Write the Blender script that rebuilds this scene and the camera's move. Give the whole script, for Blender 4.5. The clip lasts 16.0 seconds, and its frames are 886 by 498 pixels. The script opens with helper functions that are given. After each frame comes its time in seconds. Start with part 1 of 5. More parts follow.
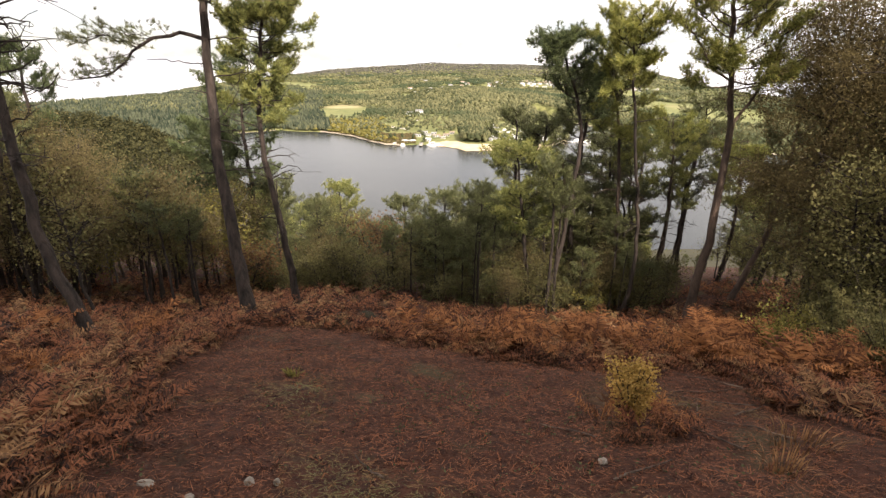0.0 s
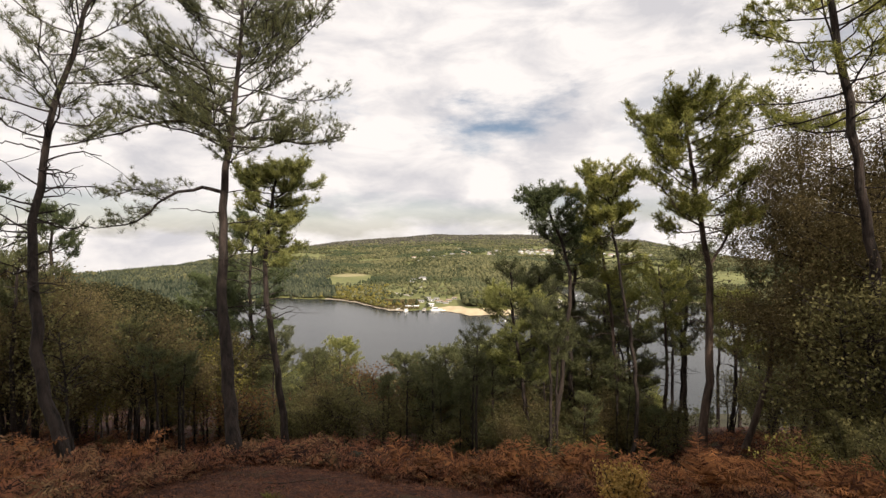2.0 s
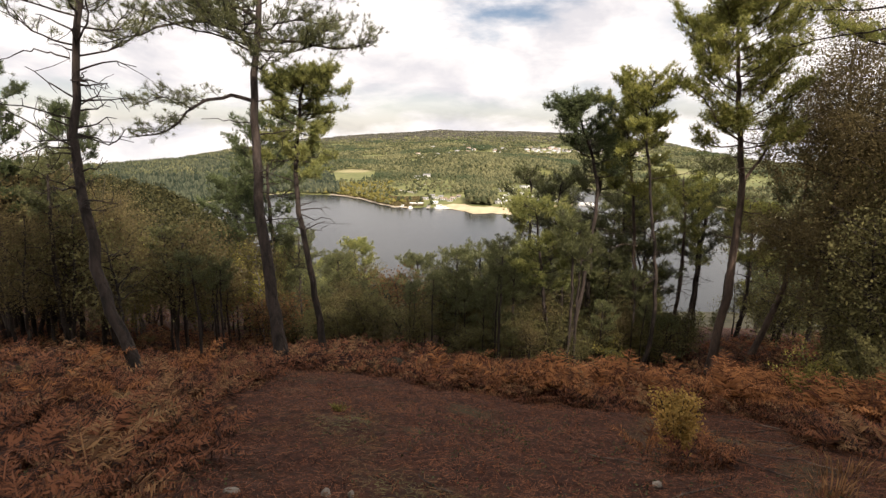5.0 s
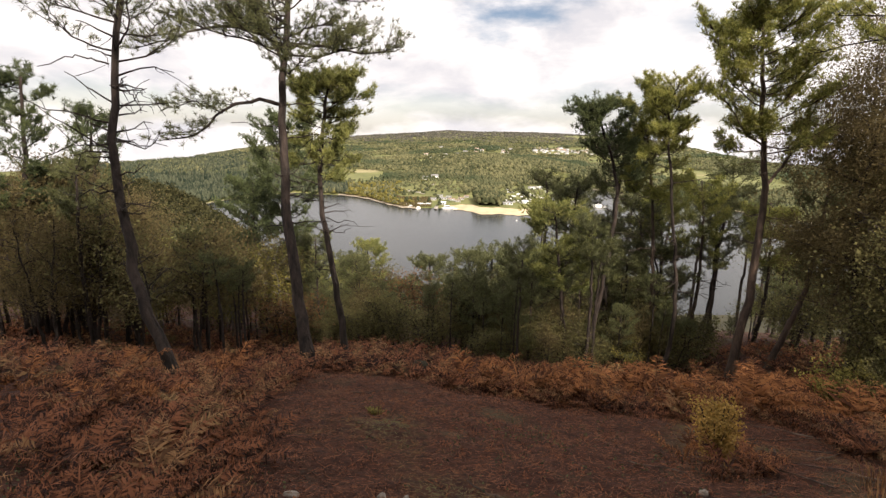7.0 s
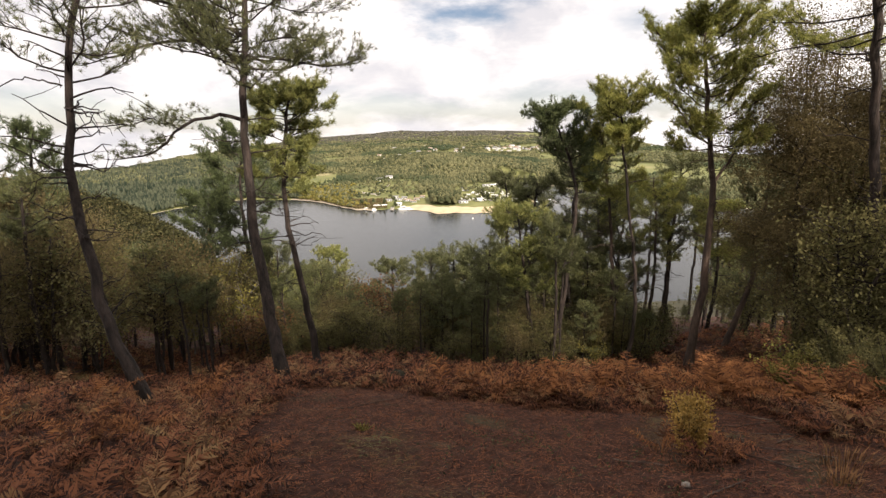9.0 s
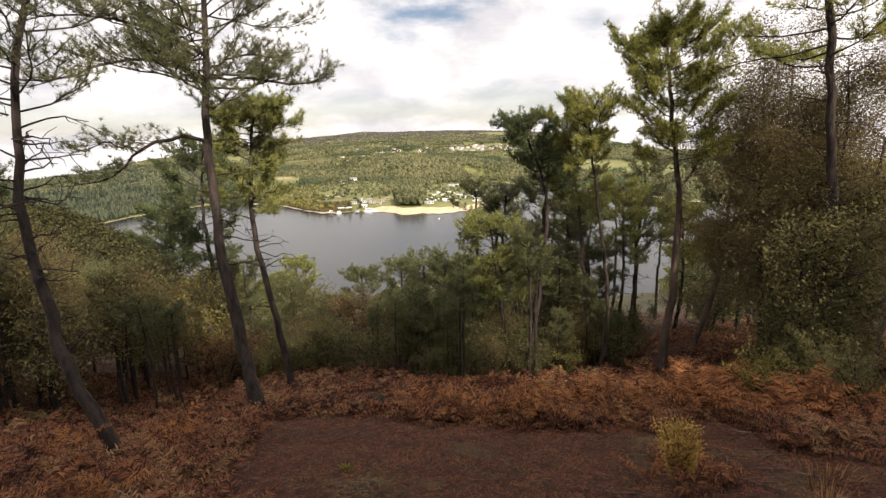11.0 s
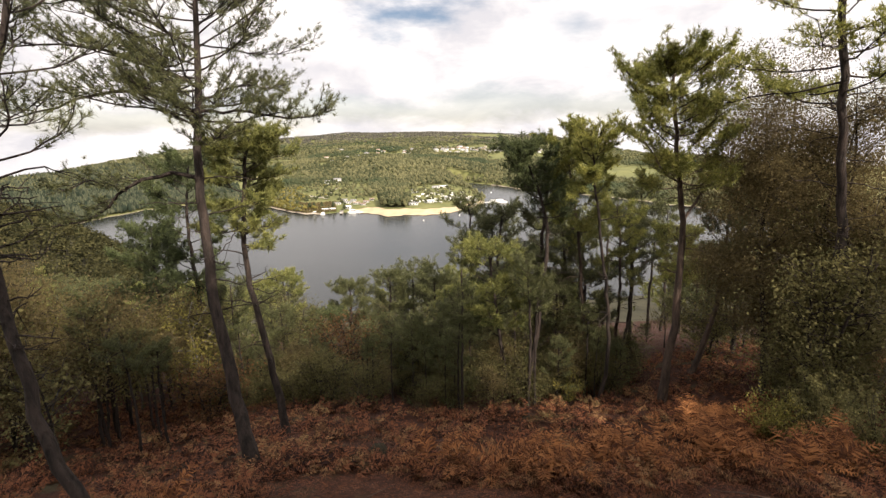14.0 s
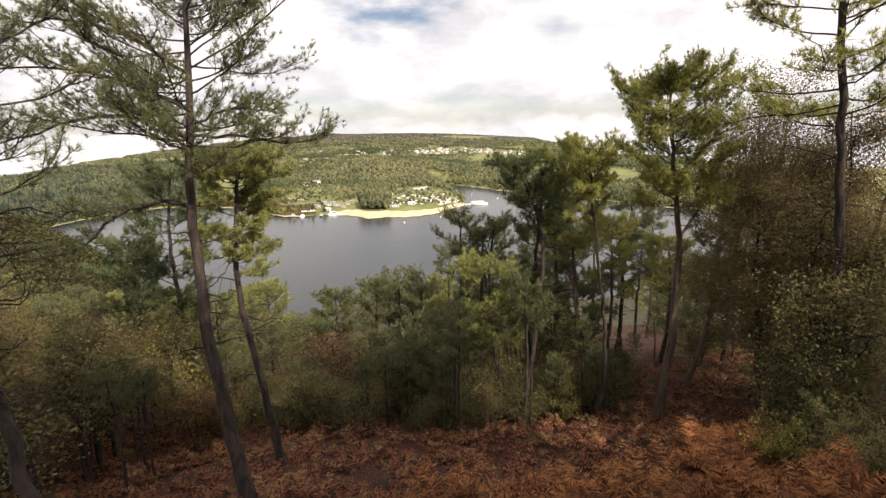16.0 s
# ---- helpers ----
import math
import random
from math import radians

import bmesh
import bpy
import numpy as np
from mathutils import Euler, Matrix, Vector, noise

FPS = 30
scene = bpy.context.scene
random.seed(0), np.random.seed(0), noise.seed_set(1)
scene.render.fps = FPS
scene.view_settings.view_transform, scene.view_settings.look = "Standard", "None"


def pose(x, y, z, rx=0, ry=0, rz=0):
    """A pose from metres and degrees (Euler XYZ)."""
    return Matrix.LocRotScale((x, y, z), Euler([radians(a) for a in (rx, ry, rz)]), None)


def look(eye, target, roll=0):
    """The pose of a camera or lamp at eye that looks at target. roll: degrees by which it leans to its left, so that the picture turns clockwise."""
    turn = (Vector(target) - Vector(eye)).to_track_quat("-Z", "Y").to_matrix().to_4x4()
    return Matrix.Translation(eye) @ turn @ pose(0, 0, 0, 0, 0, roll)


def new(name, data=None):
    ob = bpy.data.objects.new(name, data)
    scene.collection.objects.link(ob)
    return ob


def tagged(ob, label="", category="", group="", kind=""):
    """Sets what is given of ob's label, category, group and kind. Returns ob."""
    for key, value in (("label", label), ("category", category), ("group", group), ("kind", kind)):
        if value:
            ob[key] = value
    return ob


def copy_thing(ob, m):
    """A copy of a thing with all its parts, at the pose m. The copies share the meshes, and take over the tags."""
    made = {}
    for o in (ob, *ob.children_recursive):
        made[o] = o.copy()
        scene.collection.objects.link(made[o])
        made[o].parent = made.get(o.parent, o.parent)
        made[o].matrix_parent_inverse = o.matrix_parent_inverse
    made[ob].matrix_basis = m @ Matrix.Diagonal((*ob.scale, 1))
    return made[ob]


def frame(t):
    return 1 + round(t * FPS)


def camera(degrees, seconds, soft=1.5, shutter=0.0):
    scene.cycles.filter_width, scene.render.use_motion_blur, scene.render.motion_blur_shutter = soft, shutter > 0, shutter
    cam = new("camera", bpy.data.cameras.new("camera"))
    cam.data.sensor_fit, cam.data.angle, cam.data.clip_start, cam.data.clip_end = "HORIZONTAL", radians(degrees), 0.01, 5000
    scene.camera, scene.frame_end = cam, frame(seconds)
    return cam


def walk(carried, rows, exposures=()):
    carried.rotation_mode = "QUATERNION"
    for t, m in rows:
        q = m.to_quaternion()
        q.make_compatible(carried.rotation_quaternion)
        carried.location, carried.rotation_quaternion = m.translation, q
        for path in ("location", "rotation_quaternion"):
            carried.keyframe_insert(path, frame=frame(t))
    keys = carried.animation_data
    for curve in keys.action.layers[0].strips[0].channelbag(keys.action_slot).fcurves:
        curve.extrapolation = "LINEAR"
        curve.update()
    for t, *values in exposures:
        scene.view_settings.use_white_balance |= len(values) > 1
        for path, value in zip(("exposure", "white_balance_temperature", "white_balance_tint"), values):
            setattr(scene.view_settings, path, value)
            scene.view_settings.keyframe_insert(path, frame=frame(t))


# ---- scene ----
cam = camera(82.0, 16.0, soft=1.4)
# seconds, eye in metres, then yaw, pitch and roll in degrees
ROWS = [
    (0.0, 0.000, 0.000, 3.200, -0.00, -19.36, -0.80),
    (0.5, -0.013, 0.020, 3.023, 0.03, -7.24, -1.15),
    (1.0, 0.099, -0.225, 2.805, 0.24, -0.80, 0.08),
    (1.5, 0.139, -0.294, 2.808, 0.41, -0.85, 0.08),
    (2.0, 0.165, -0.350, 2.805, 0.50, -0.94, 0.05),
    (2.5, 0.117, -0.244, 3.097, 0.49, -12.37, -1.34),
    (3.0, 0.091, -0.265, 3.090, 0.50, -12.46, -1.45),
    (3.5, -0.005, -0.279, 3.066, 0.59, -12.47, -1.16),
    (4.0, -0.156, -0.282, 3.056, 0.60, -12.47, -0.89),
    (6.5, -0.496, -0.384, 3.124, 1.47, -12.41, -1.01),
    (7.0, -0.599, -0.360, 3.131, 1.67, -12.41, -1.07),
    (7.5, -0.685, -0.364, 3.175, 1.63, -12.44, -1.11),
    (8.0, -0.759, -0.393, 3.224, -0.28, -12.42, -0.40),
    (8.5, -0.782, -0.419, 3.257, -1.33, -12.40, -0.05),
    (9.0, -0.798, -0.420, 3.278, -3.18, -12.40, 0.57),
    (11.5, -0.967, -0.149, 3.609, -7.34, -12.44, 1.47),
    (12.0, -1.017, -0.051, 3.681, -7.69, -12.43, 1.36),
    (12.5, -1.042, 0.030, 3.753, -7.94, -12.37, 1.26),
    (13.0, -1.067, 0.107, 3.847, -8.41, -12.38, 1.21),
    (13.5, -1.106, 0.182, 3.941, -8.69, -12.33, 1.10),
    (14.0, -1.150, 0.261, 4.036, -8.83, -12.36, 0.89),
    (14.5, -1.206, 0.349, 4.111, -8.97, -12.36, 0.70),
    (15.0, -1.276, 0.451, 4.175, -9.19, -12.31, 0.54),
    (15.5, -1.345, 0.533, 4.261, -9.95, -12.28, 0.53),
    (16.0, -1.405, 0.593, 4.348, -11.06, -12.23, 0.80),
]
walk(cam, [(t, pose(x, y, z, 90 + pitch, 0, yaw) @ pose(0, 0, 0, 0, 0, -roll)) for t, x, y, z, yaw, pitch, roll in ROWS],
     exposures=[(0.0, 0.96, 6800, 16), (0.6, 1.0, 6800, 16), (1.2, 0.55, 6800, 16), (2.0, 0.2, 6800, 15), (3.0, 0.16, 6800, 15), (4.0, 0.36, 6800, 16), (6.5, 0.5, 6800, 16), (16.0, 0.52, 6800, 16)])

# ---------------------------------------------------------------- light
SUN_EL, SUN_AZ = 35.0, 155.0      # degrees; azimuth clockwise from +y
to_sun = Vector((math.sin(radians(SUN_AZ)) * math.cos(radians(SUN_EL)), math.cos(radians(SUN_AZ)) * math.cos(radians(SUN_EL)), math.sin(radians(SUN_EL))))
world = bpy.data.worlds.new("sky")
scene.world = world
world.use_nodes = True
wn, wl = world.node_tree.nodes, world.node_tree.links
wn.clear()
w_out = wn.new("ShaderNodeOutputWorld")
w_bg = wn.new("ShaderNodeBackground")
w_sky = wn.new("ShaderNodeTexSky")
w_sky.sky_type = "NISHITA"
w_sky.sun_disc = False
w_sky.sun_elevation = radians(SUN_EL)
w_sky.sun_rotation = radians(SUN_AZ)
w_co = wn.new("ShaderNodeTexCoord")
w_map = wn.new("ShaderNodeMapping")
w_map.inputs["Scale"].default_value = (1.3, 1.3, 3.4)
w_map.inputs["Location"].default_value = (0.35, 0.0, 0.1)
w_noise = wn.new("ShaderNodeTexNoise")
w_noise.inputs["Scale"].default_value = 1.7
w_noise.inputs["Detail"].default_value = 7.0
w_noise.inputs["Roughness"].default_value = 0.52
w_ramp = wn.new("ShaderNodeValToRGB")
w_ramp.color_ramp.elements[0].position, w_ramp.color_ramp.elements[1].position = 0.22, 0.4
w_shade = wn.new("ShaderNodeTexNoise")
w_shade.inputs["Scale"].default_value = 4.2
w_shade.inputs["Detail"].default_value = 9.0
w_shade.inputs["Roughness"].default_value = 0.56
w_shade.inputs["Distortion"].default_value = 0.35
w_tone = wn.new("ShaderNodeValToRGB")
w_tone.color_ramp.elements[0].color = (8.1, 8.3, 8.7, 1)
w_tone.color_ramp.elements[1].color = (12.2, 12.1, 11.8, 1)
w_tone.color_ramp.elements[0].position, w_tone.color_ramp.elements[1].position = 0.34, 0.56
w_mix = wn.new("ShaderNodeMix")
w_mix.data_type = "RGBA"
wl.new(w_co.outputs["Generated"], w_map.inputs["Vector"])
wl.new(w_map.outputs["Vector"], w_noise.inputs["Vector"])
wl.new(w_map.outputs["Vector"], w_shade.inputs["Vector"])
wl.new(w_noise.outputs["Fac"], w_ramp.inputs["Fac"])
wl.new(w_shade.outputs["Fac"], w_tone.inputs["Fac"])
# a gap of blue in the cloud cover
w_gap = wn.new("ShaderNodeVectorMath")
w_gap.operation = "DISTANCE"
gap_az, gap_el = radians(3.6), radians(14.0)
w_gap.inputs[1].default_value = (0.55 * math.sin(gap_az) * math.cos(gap_el), math.cos(gap_az) * math.cos(gap_el), 1.6 * math.sin(gap_el))
w_wide = wn.new("ShaderNodeMapping")
w_wide.inputs["Scale"].default_value = (0.55, 1.0, 1.6)
w_str = wn.new("ShaderNodeMath")
w_str.operation = "MULTIPLY_ADD"
w_str.inputs[1].default_value = 0.5
wl.new(w_co.outputs["Generated"], w_wide.inputs["Vector"])
wl.new(w_wide.outputs["Vector"], w_gap.inputs[0])
w_rag = wn.new("ShaderNodeTexNoise")
w_rag.inputs["Scale"].default_value, w_rag.inputs["Detail"].default_value, w_rag.inputs["Roughness"].default_value = 7.0, 9.0, 0.6
wl.new(w_wide.outputs["Vector"], w_rag.inputs["Vector"])
wl.new(w_rag.outputs["Fac"], w_str.inputs[0])
wl.new(w_gap.outputs["Value"], w_str.inputs[2])
w_edge = wn.new("ShaderNodeMapRange")
w_edge.interpolation_type = "SMOOTHSTEP"
w_edge.inputs["From Min"].default_value, w_edge.inputs["From Max"].default_value = 0.215, 0.355
wl.new(w_str.outputs[0], w_edge.inputs["Value"])
w_cover = wn.new("ShaderNodeMath")
w_cover.operation = "MULTIPLY"
wl.new(w_ramp.outputs["Color"], w_cover.inputs[0])
wl.new(w_edge.outputs["Result"], w_cover.inputs[1])
# thinner cloud low over the horizon
w_low = wn.new("ShaderNodeSeparateXYZ")
wl.new(w_co.outputs["Generated"], w_low.inputs[0])
w_wav = wn.new("ShaderNodeMath")
w_wav.operation = "MULTIPLY_ADD"
w_wav.inputs[1].default_value = 0.16
wl.new(w_rag.outputs["Fac"], w_wav.inputs[0])
wl.new(w_low.outputs["Z"], w_wav.inputs[2])
w_band = wn.new("ShaderNodeValToRGB")
for place, value in ((0.09, 1.0), (0.118, 0.45), (0.14, 0.5), (0.165, 1.0)):
    stop = w_band.color_ramp.elements.new(place)
    stop.color = (value, value, value, 1)
w_band.color_ramp.elements.remove(w_band.color_ramp.elements[0])
w_band.color_ramp.elements[-1].color = (1, 1, 1, 1)
wl.new(w_wav.outputs[0], w_band.inputs["Fac"])
w_thin = wn.new("ShaderNodeMath")
w_thin.operation = "MULTIPLY"
wl.new(w_cover.outputs[0], w_thin.inputs[0])
wl.new(w_band.outputs["Color"], w_thin.inputs[1])
wl.new(w_thin.outputs[0], w_mix.inputs["Factor"])
wl.new(w_sky.outputs["Color"], w_mix.inputs["A"])
wl.new(w_mix.outputs["Result"], w_bg.inputs["Color"])
w_bg.inputs["Strength"].default_value = 0.071
wl.new(w_bg.outputs["Background"], w_out.inputs["Surface"])

w_side = wn.new("ShaderNodeVectorMath")
w_side.operation = "DOT_PRODUCT"
w_side.inputs[1].default_value = to_sun
wl.new(w_co.outputs["Generated"], w_side.inputs[0])
w_glow = wn.new("ShaderNodeMapRange")
w_glow.inputs["From Min"].default_value, w_glow.inputs["From Max"].default_value = -0.1, 1.0
w_glow.inputs["To Min"].default_value, w_glow.inputs["To Max"].default_value = 1.0, 1.65
wl.new(w_side.outputs["Value"], w_glow.inputs["Value"])
w_lit = wn.new("ShaderNodeVectorMath")
w_lit.operation = "SCALE"
wl.new(w_tone.outputs["Color"], w_lit.inputs[0])
wl.new(w_glow.outputs["Result"], w_lit.inputs["Scale"])
wl.new(w_lit.outputs["Vector"], w_mix.inputs["B"])

sun_data = bpy.data.lights.new("sun", "SUN")
sun_data.energy, sun_data.angle, sun_data.color = 5.0, radians(0.6), (1.0, 0.93, 0.8)
sun = new("sun", sun_data)
sun.matrix_basis = look(to_sun * 60, (0, 0, 0))


# ---------------------------------------------------------------- materials
def material(name, dark, light, scale=5.0, rough=0.9, bump=0.0, bump_scale=20.0, stretch=(1, 1, 1), per_island=0.0, translucent=0.0, spot=None, gloss=0.3):
    """Two-scale noise colour between dark and light, an optional third colour in patches, random tone per island, and bump."""
    m = bpy.data.materials.new(name)
    m.use_nodes = True
    n, k = m.node_tree.nodes, m.node_tree.links
    bsdf = n["Principled BSDF"]
    bsdf.inputs["Roughness"].default_value = rough
    bsdf.inputs["Specular IOR Level"].default_value = gloss
    co = n.new("ShaderNodeTexCoord")
    mp = n.new("ShaderNodeMapping")
    mp.inputs["Scale"].default_value = stretch
    k.new(co.outputs["Object"], mp.inputs["Vector"])
    a = n.new("ShaderNodeTexNoise")
    a.inputs["Scale"].default_value, a.inputs["Detail"].default_value, a.inputs["Roughness"].default_value = scale, 6.0, 0.65
    k.new(mp.outputs["Vector"], a.inputs["Vector"])
    fac = a.outputs["Fac"]
    if per_island:
        g = n.new("ShaderNodeNewGeometry")
        mm = n.new("ShaderNodeMath")
        mm.operation = "MULTIPLY_ADD"
        mm.inputs[1].default_value = per_island
        k.new(g.outputs["Random Per Island"], mm.inputs[0])
        k.new(fac, mm.inputs[2])
        sub = n.new("ShaderNodeMath")
        sub.operation = "SUBTRACT"
        sub.inputs[1].default_value = per_island * 0.5
        k.new(mm.outputs[0], sub.inputs[0])
        fac = sub.outputs[0]
    ramp = n.new("ShaderNodeValToRGB")
    ramp.color_ramp.elements[0].color, ramp.color_ramp.elements[1].color = (*dark, 1), (*light, 1)
    ramp.color_ramp.elements[0].position, ramp.color_ramp.elements[1].position = 0.32, 0.68
    k.new(fac, ramp.inputs["Fac"])
    col = ramp.outputs["Color"]
    if spot:
        colour, sscale, lo, hi = spot
        b = n.new("ShaderNodeTexNoise")
        b.inputs["Scale"].default_value, b.inputs["Detail"].default_value = sscale, 5.0
        k.new(mp.outputs["Vector"], b.inputs["Vector"])
        r2 = n.new("ShaderNodeMapRange")
        r2.inputs["From Min"].default_value, r2.inputs["From Max"].default_value = lo, hi
        k.new(b.outputs["Fac"], r2.inputs["Value"])
        mx = n.new("ShaderNodeMix")
        mx.data_type = "RGBA"
        k.new(r2.outputs["Result"], mx.inputs["Factor"])
        k.new(col, mx.inputs["A"])
        mx.inputs["B"].default_value = (*colour, 1)
        col = mx.outputs["Result"]
    k.new(col, bsdf.inputs["Base Color"])
    if bump:
        c = n.new("ShaderNodeTexNoise")
        c.inputs["Scale"].default_value, c.inputs["Detail"].default_value = bump_scale, 8.0
        k.new(mp.outputs["Vector"], c.inputs["Vector"])
        bp = n.new("ShaderNodeBump")
        bp.inputs["Strength"].default_value = bump
        bp.inputs["Distance"].default_value = 0.05
        k.new(c.outputs["Fac"], bp.inputs["Height"])
        k.new(bp.outputs["Normal"], bsdf.inputs["Normal"])
    if translucent:
        tr = n.new("ShaderNodeBsdfTranslucent")
        k.new(col, tr.inputs["Color"])
        ms = n.new("ShaderNodeMixShader")
        ms.inputs["Fac"].default_value = translucent
        k.new(bsdf.outputs["BSDF"], ms.inputs[1])
        k.new(tr.outputs["BSDF"], ms.inputs[2])
        k.new(ms.outputs["Shader"], n["Material Output"].inputs["Surface"])
    return m


M_SOIL = material("forest_floor", (0.022, 0.008, 0.0048), (0.096, 0.033, 0.0165), 14.0, 0.95, 1.0, 60.0, spot=((0.07, 0.06, 0.03), 1.1, 0.56, 0.72))
M_BARK = material("pine_bark", (0.009, 0.007, 0.006), (0.055, 0.04, 0.033), 11.0, 0.95, 1.0, 22.0, stretch=(1, 1, 0.25), spot=((0.13, 0.11, 0.092), 3.0, 0.64, 0.78))
M_BARK_RED = material("red_pine_bark", (0.03, 0.023, 0.019), (0.125, 0.085, 0.064), 9.0, 0.95, 0.9, 24.0, stretch=(1, 1, 0.28), spot=((0.3, 0.24, 0.185), 2.2, 0.6, 0.76))
M_BARK_GREY = material("birch_bark", (0.05, 0.043, 0.037), (0.24, 0.215, 0.185), 7.0, 0.9, 0.7, 24.0, stretch=(1, 1, 0.6))
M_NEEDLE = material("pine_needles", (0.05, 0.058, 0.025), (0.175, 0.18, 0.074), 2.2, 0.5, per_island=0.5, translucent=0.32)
# brighter, yellower needles: the sunlight on these crowns is put into the colour
M_NEEDLE_SUN = material("sunlit_yellow_green_needles", (0.15, 0.17, 0.045), (0.44, 0.42, 0.12), 2.2, 0.5, per_island=0.5, translucent=0.42)
# lightened green, with sun on the crowns painted in by a raised base colour
M_NEEDLE_M = material("sunlit_green_needles", (0.105, 0.125, 0.04), (0.35, 0.345, 0.11), 2.2, 0.5, per_island=0.5, translucent=0.38)
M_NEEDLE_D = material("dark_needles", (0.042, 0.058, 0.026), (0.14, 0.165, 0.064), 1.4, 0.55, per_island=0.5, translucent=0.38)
M_LEAF = material("olive_leaves", (0.08, 0.08, 0.034), (0.21, 0.185, 0.078), 1.6, 0.85, per_island=0.28, translucent=0.5, gloss=0.12)
M_LEAF_B = material("browning_leaves", (0.082, 0.066, 0.032), (0.215, 0.168, 0.078), 1.6, 0.85, per_island=0.28, translucent=0.5, gloss=0.12)
M_LEAF_R = material("rusty_leaves", (0.095, 0.054, 0.026), (0.25, 0.14, 0.065), 1.6, 0.85, per_island=0.28, translucent=0.5, gloss=0.12)
M_LEAF_Y = material("yellowing_leaves", (0.1, 0.1, 0.03), (0.3, 0.25, 0.07), 1.8, 0.85, per_island=0.28, translucent=0.5, gloss=0.12)
# yellow-olive broom, its colour raised to stand in for sun on the bush
M_BROOM = material("sunlit_broom_shoots", (0.27, 0.175, 0.045), (0.52, 0.33, 0.09), 3.0, 0.8, per_island=0.3, translucent=0.3)
# brighter copy of the dry bracken, with the sun patches put into its colour
M_FERN_GOLD = material("sunlit_golden_bracken", (0.075, 0.026, 0.01), (0.34, 0.145, 0.052), 2.4, 0.85, per_island=0.55, translucent=0.35)
M_FERN = material("dry_bracken", (0.024, 0.0078, 0.0042), (0.215, 0.082, 0.037), 1.5, 0.85, per_island=0.75, translucent=0.25, spot=((0.13, 0.1, 0.04), 0.9, 0.6, 0.75))
M_FERN_PALE = material("pale_bracken", (0.085, 0.04, 0.017), (0.27, 0.145, 0.065), 1.5, 0.85, per_island=0.6, translucent=0.25, spot=((0.19, 0.165, 0.068), 0.9, 0.58, 0.72))
M_STRAW = material("bracken_litter", (0.04, 0.0155, 0.008), (0.21, 0.085, 0.042), 2.0, 0.9, per_island=0.8, spot=((0.13, 0.12, 0.05), 0.8, 0.58, 0.75))
M_GRASS = material("low_green_plants", (0.03, 0.036, 0.015), (0.095, 0.095, 0.042), 3.0, 0.85, per_island=0.6, translucent=0.2)
M_DARK_BUSH = material("dark_bush", (0.012, 0.011, 0.006), (0.05, 0.04, 0.02), 18.0, 0.95, 1.0, 40.0)
M_STONE = material("pale_stone", (0.14, 0.12, 0.1), (0.36, 0.32, 0.27), 14.0, 0.9, 0.7, 30.0)


# ---------------------------------------------------------------- mesh helpers
class Geo:
    """Vertices and faces collected for one mesh."""

    def __init__(self):
        self.v, self.f, self.n = [], [], 0

    def add(self, verts, faces):
        verts, faces = np.asarray(verts, float), np.asarray(faces, int)
        if len(verts):
            self.v.append(verts)
            self.f.append(faces + self.n)
            self.n += len(verts)

    def mesh(self, name, mat, smooth=False):
        me = bpy.data.meshes.new(name)
        v = np.concatenate(self.v)
        loops = np.concatenate([f.ravel() for f in self.f])
        sizes = np.concatenate([np.full(len(f), f.shape[1]) for f in self.f])
        me.vertices.add(len(v))
        me.vertices.foreach_set("co", v.astype(np.float32).ravel())
        me.loops.add(len(loops))
        me.loops.foreach_set("vertex_index", loops.astype(np.int32))
        me.polygons.add(len(sizes))
        me.polygons.foreach_set("loop_start", np.concatenate([[0], np.cumsum(sizes)[:-1]]).astype(np.int32))
        me.update(calc_edges=True)
        me.materials.append(mat)
        if smooth:
            me.polygons.foreach_set("use_smooth", np.ones(len(sizes), dtype=bool))
        return me


def part(name, geo, mat, parent, label="", smooth=False):
    ob = new(name, geo.mesh(name, mat, smooth))
    ob.parent = parent
    if label:
        tagged(ob, label)
    return ob


def thing(name, label, category, at=(0, 0, 0), group="", kind=""):
    ob = new(name)
    ob.matrix_basis = Matrix.Translation(at)
    return tagged(ob, label, category, group, kind)


def lone(name, geo, mat, label, category, kind="", smooth=False):
    return tagged(new(name, geo.mesh(name, mat, smooth)), label, category, "", kind)


def unit(v):
    v = np.asarray(v, float)
    return v / (np.linalg.norm(v, axis=-1, keepdims=True) + 1e-9)


def tube(geo, pts, radii, sides=7):
    pts, radii = np.asarray(pts, float), np.asarray(radii, float)
    d = unit(np.gradient(pts, axis=0))
    ref = np.array([0.0, 1.0, 0.0]) if abs(d[0][1]) < 0.9 else np.array([1.0, 0, 0])
    u = unit(np.cross(d, ref))
    w = np.cross(d, u)
    a = np.linspace(0, 2 * np.pi, sides, endpoint=False)
    ring = pts[:, None] + radii[:, None, None] * (np.cos(a)[None, :, None] * u[:, None] + np.sin(a)[None, :, None] * w[:, None])
    n = len(pts)
    i, j = np.meshgrid(np.arange(n - 1), np.arange(sides), indexing="ij")
    q = np.stack([i * sides + j, i * sides + (j + 1) % sides, (i + 1) * sides + (j + 1) % sides, (i + 1) * sides + j], -1).reshape(-1, 4)
    geo.add(ring.reshape(-1, 3), q)
    tip = np.array([[(n - 1) * sides + j, (n - 1) * sides + (j + 1) % sides, (n - 1) * sides + (j + 2) % sides] for j in range(1, sides - 1)])
    geo.f.append(tip * 0 + np.array([[geo.n - sides, geo.n - sides + j, geo.n - sides + j + 1] for j in range(1, sides - 1)]))


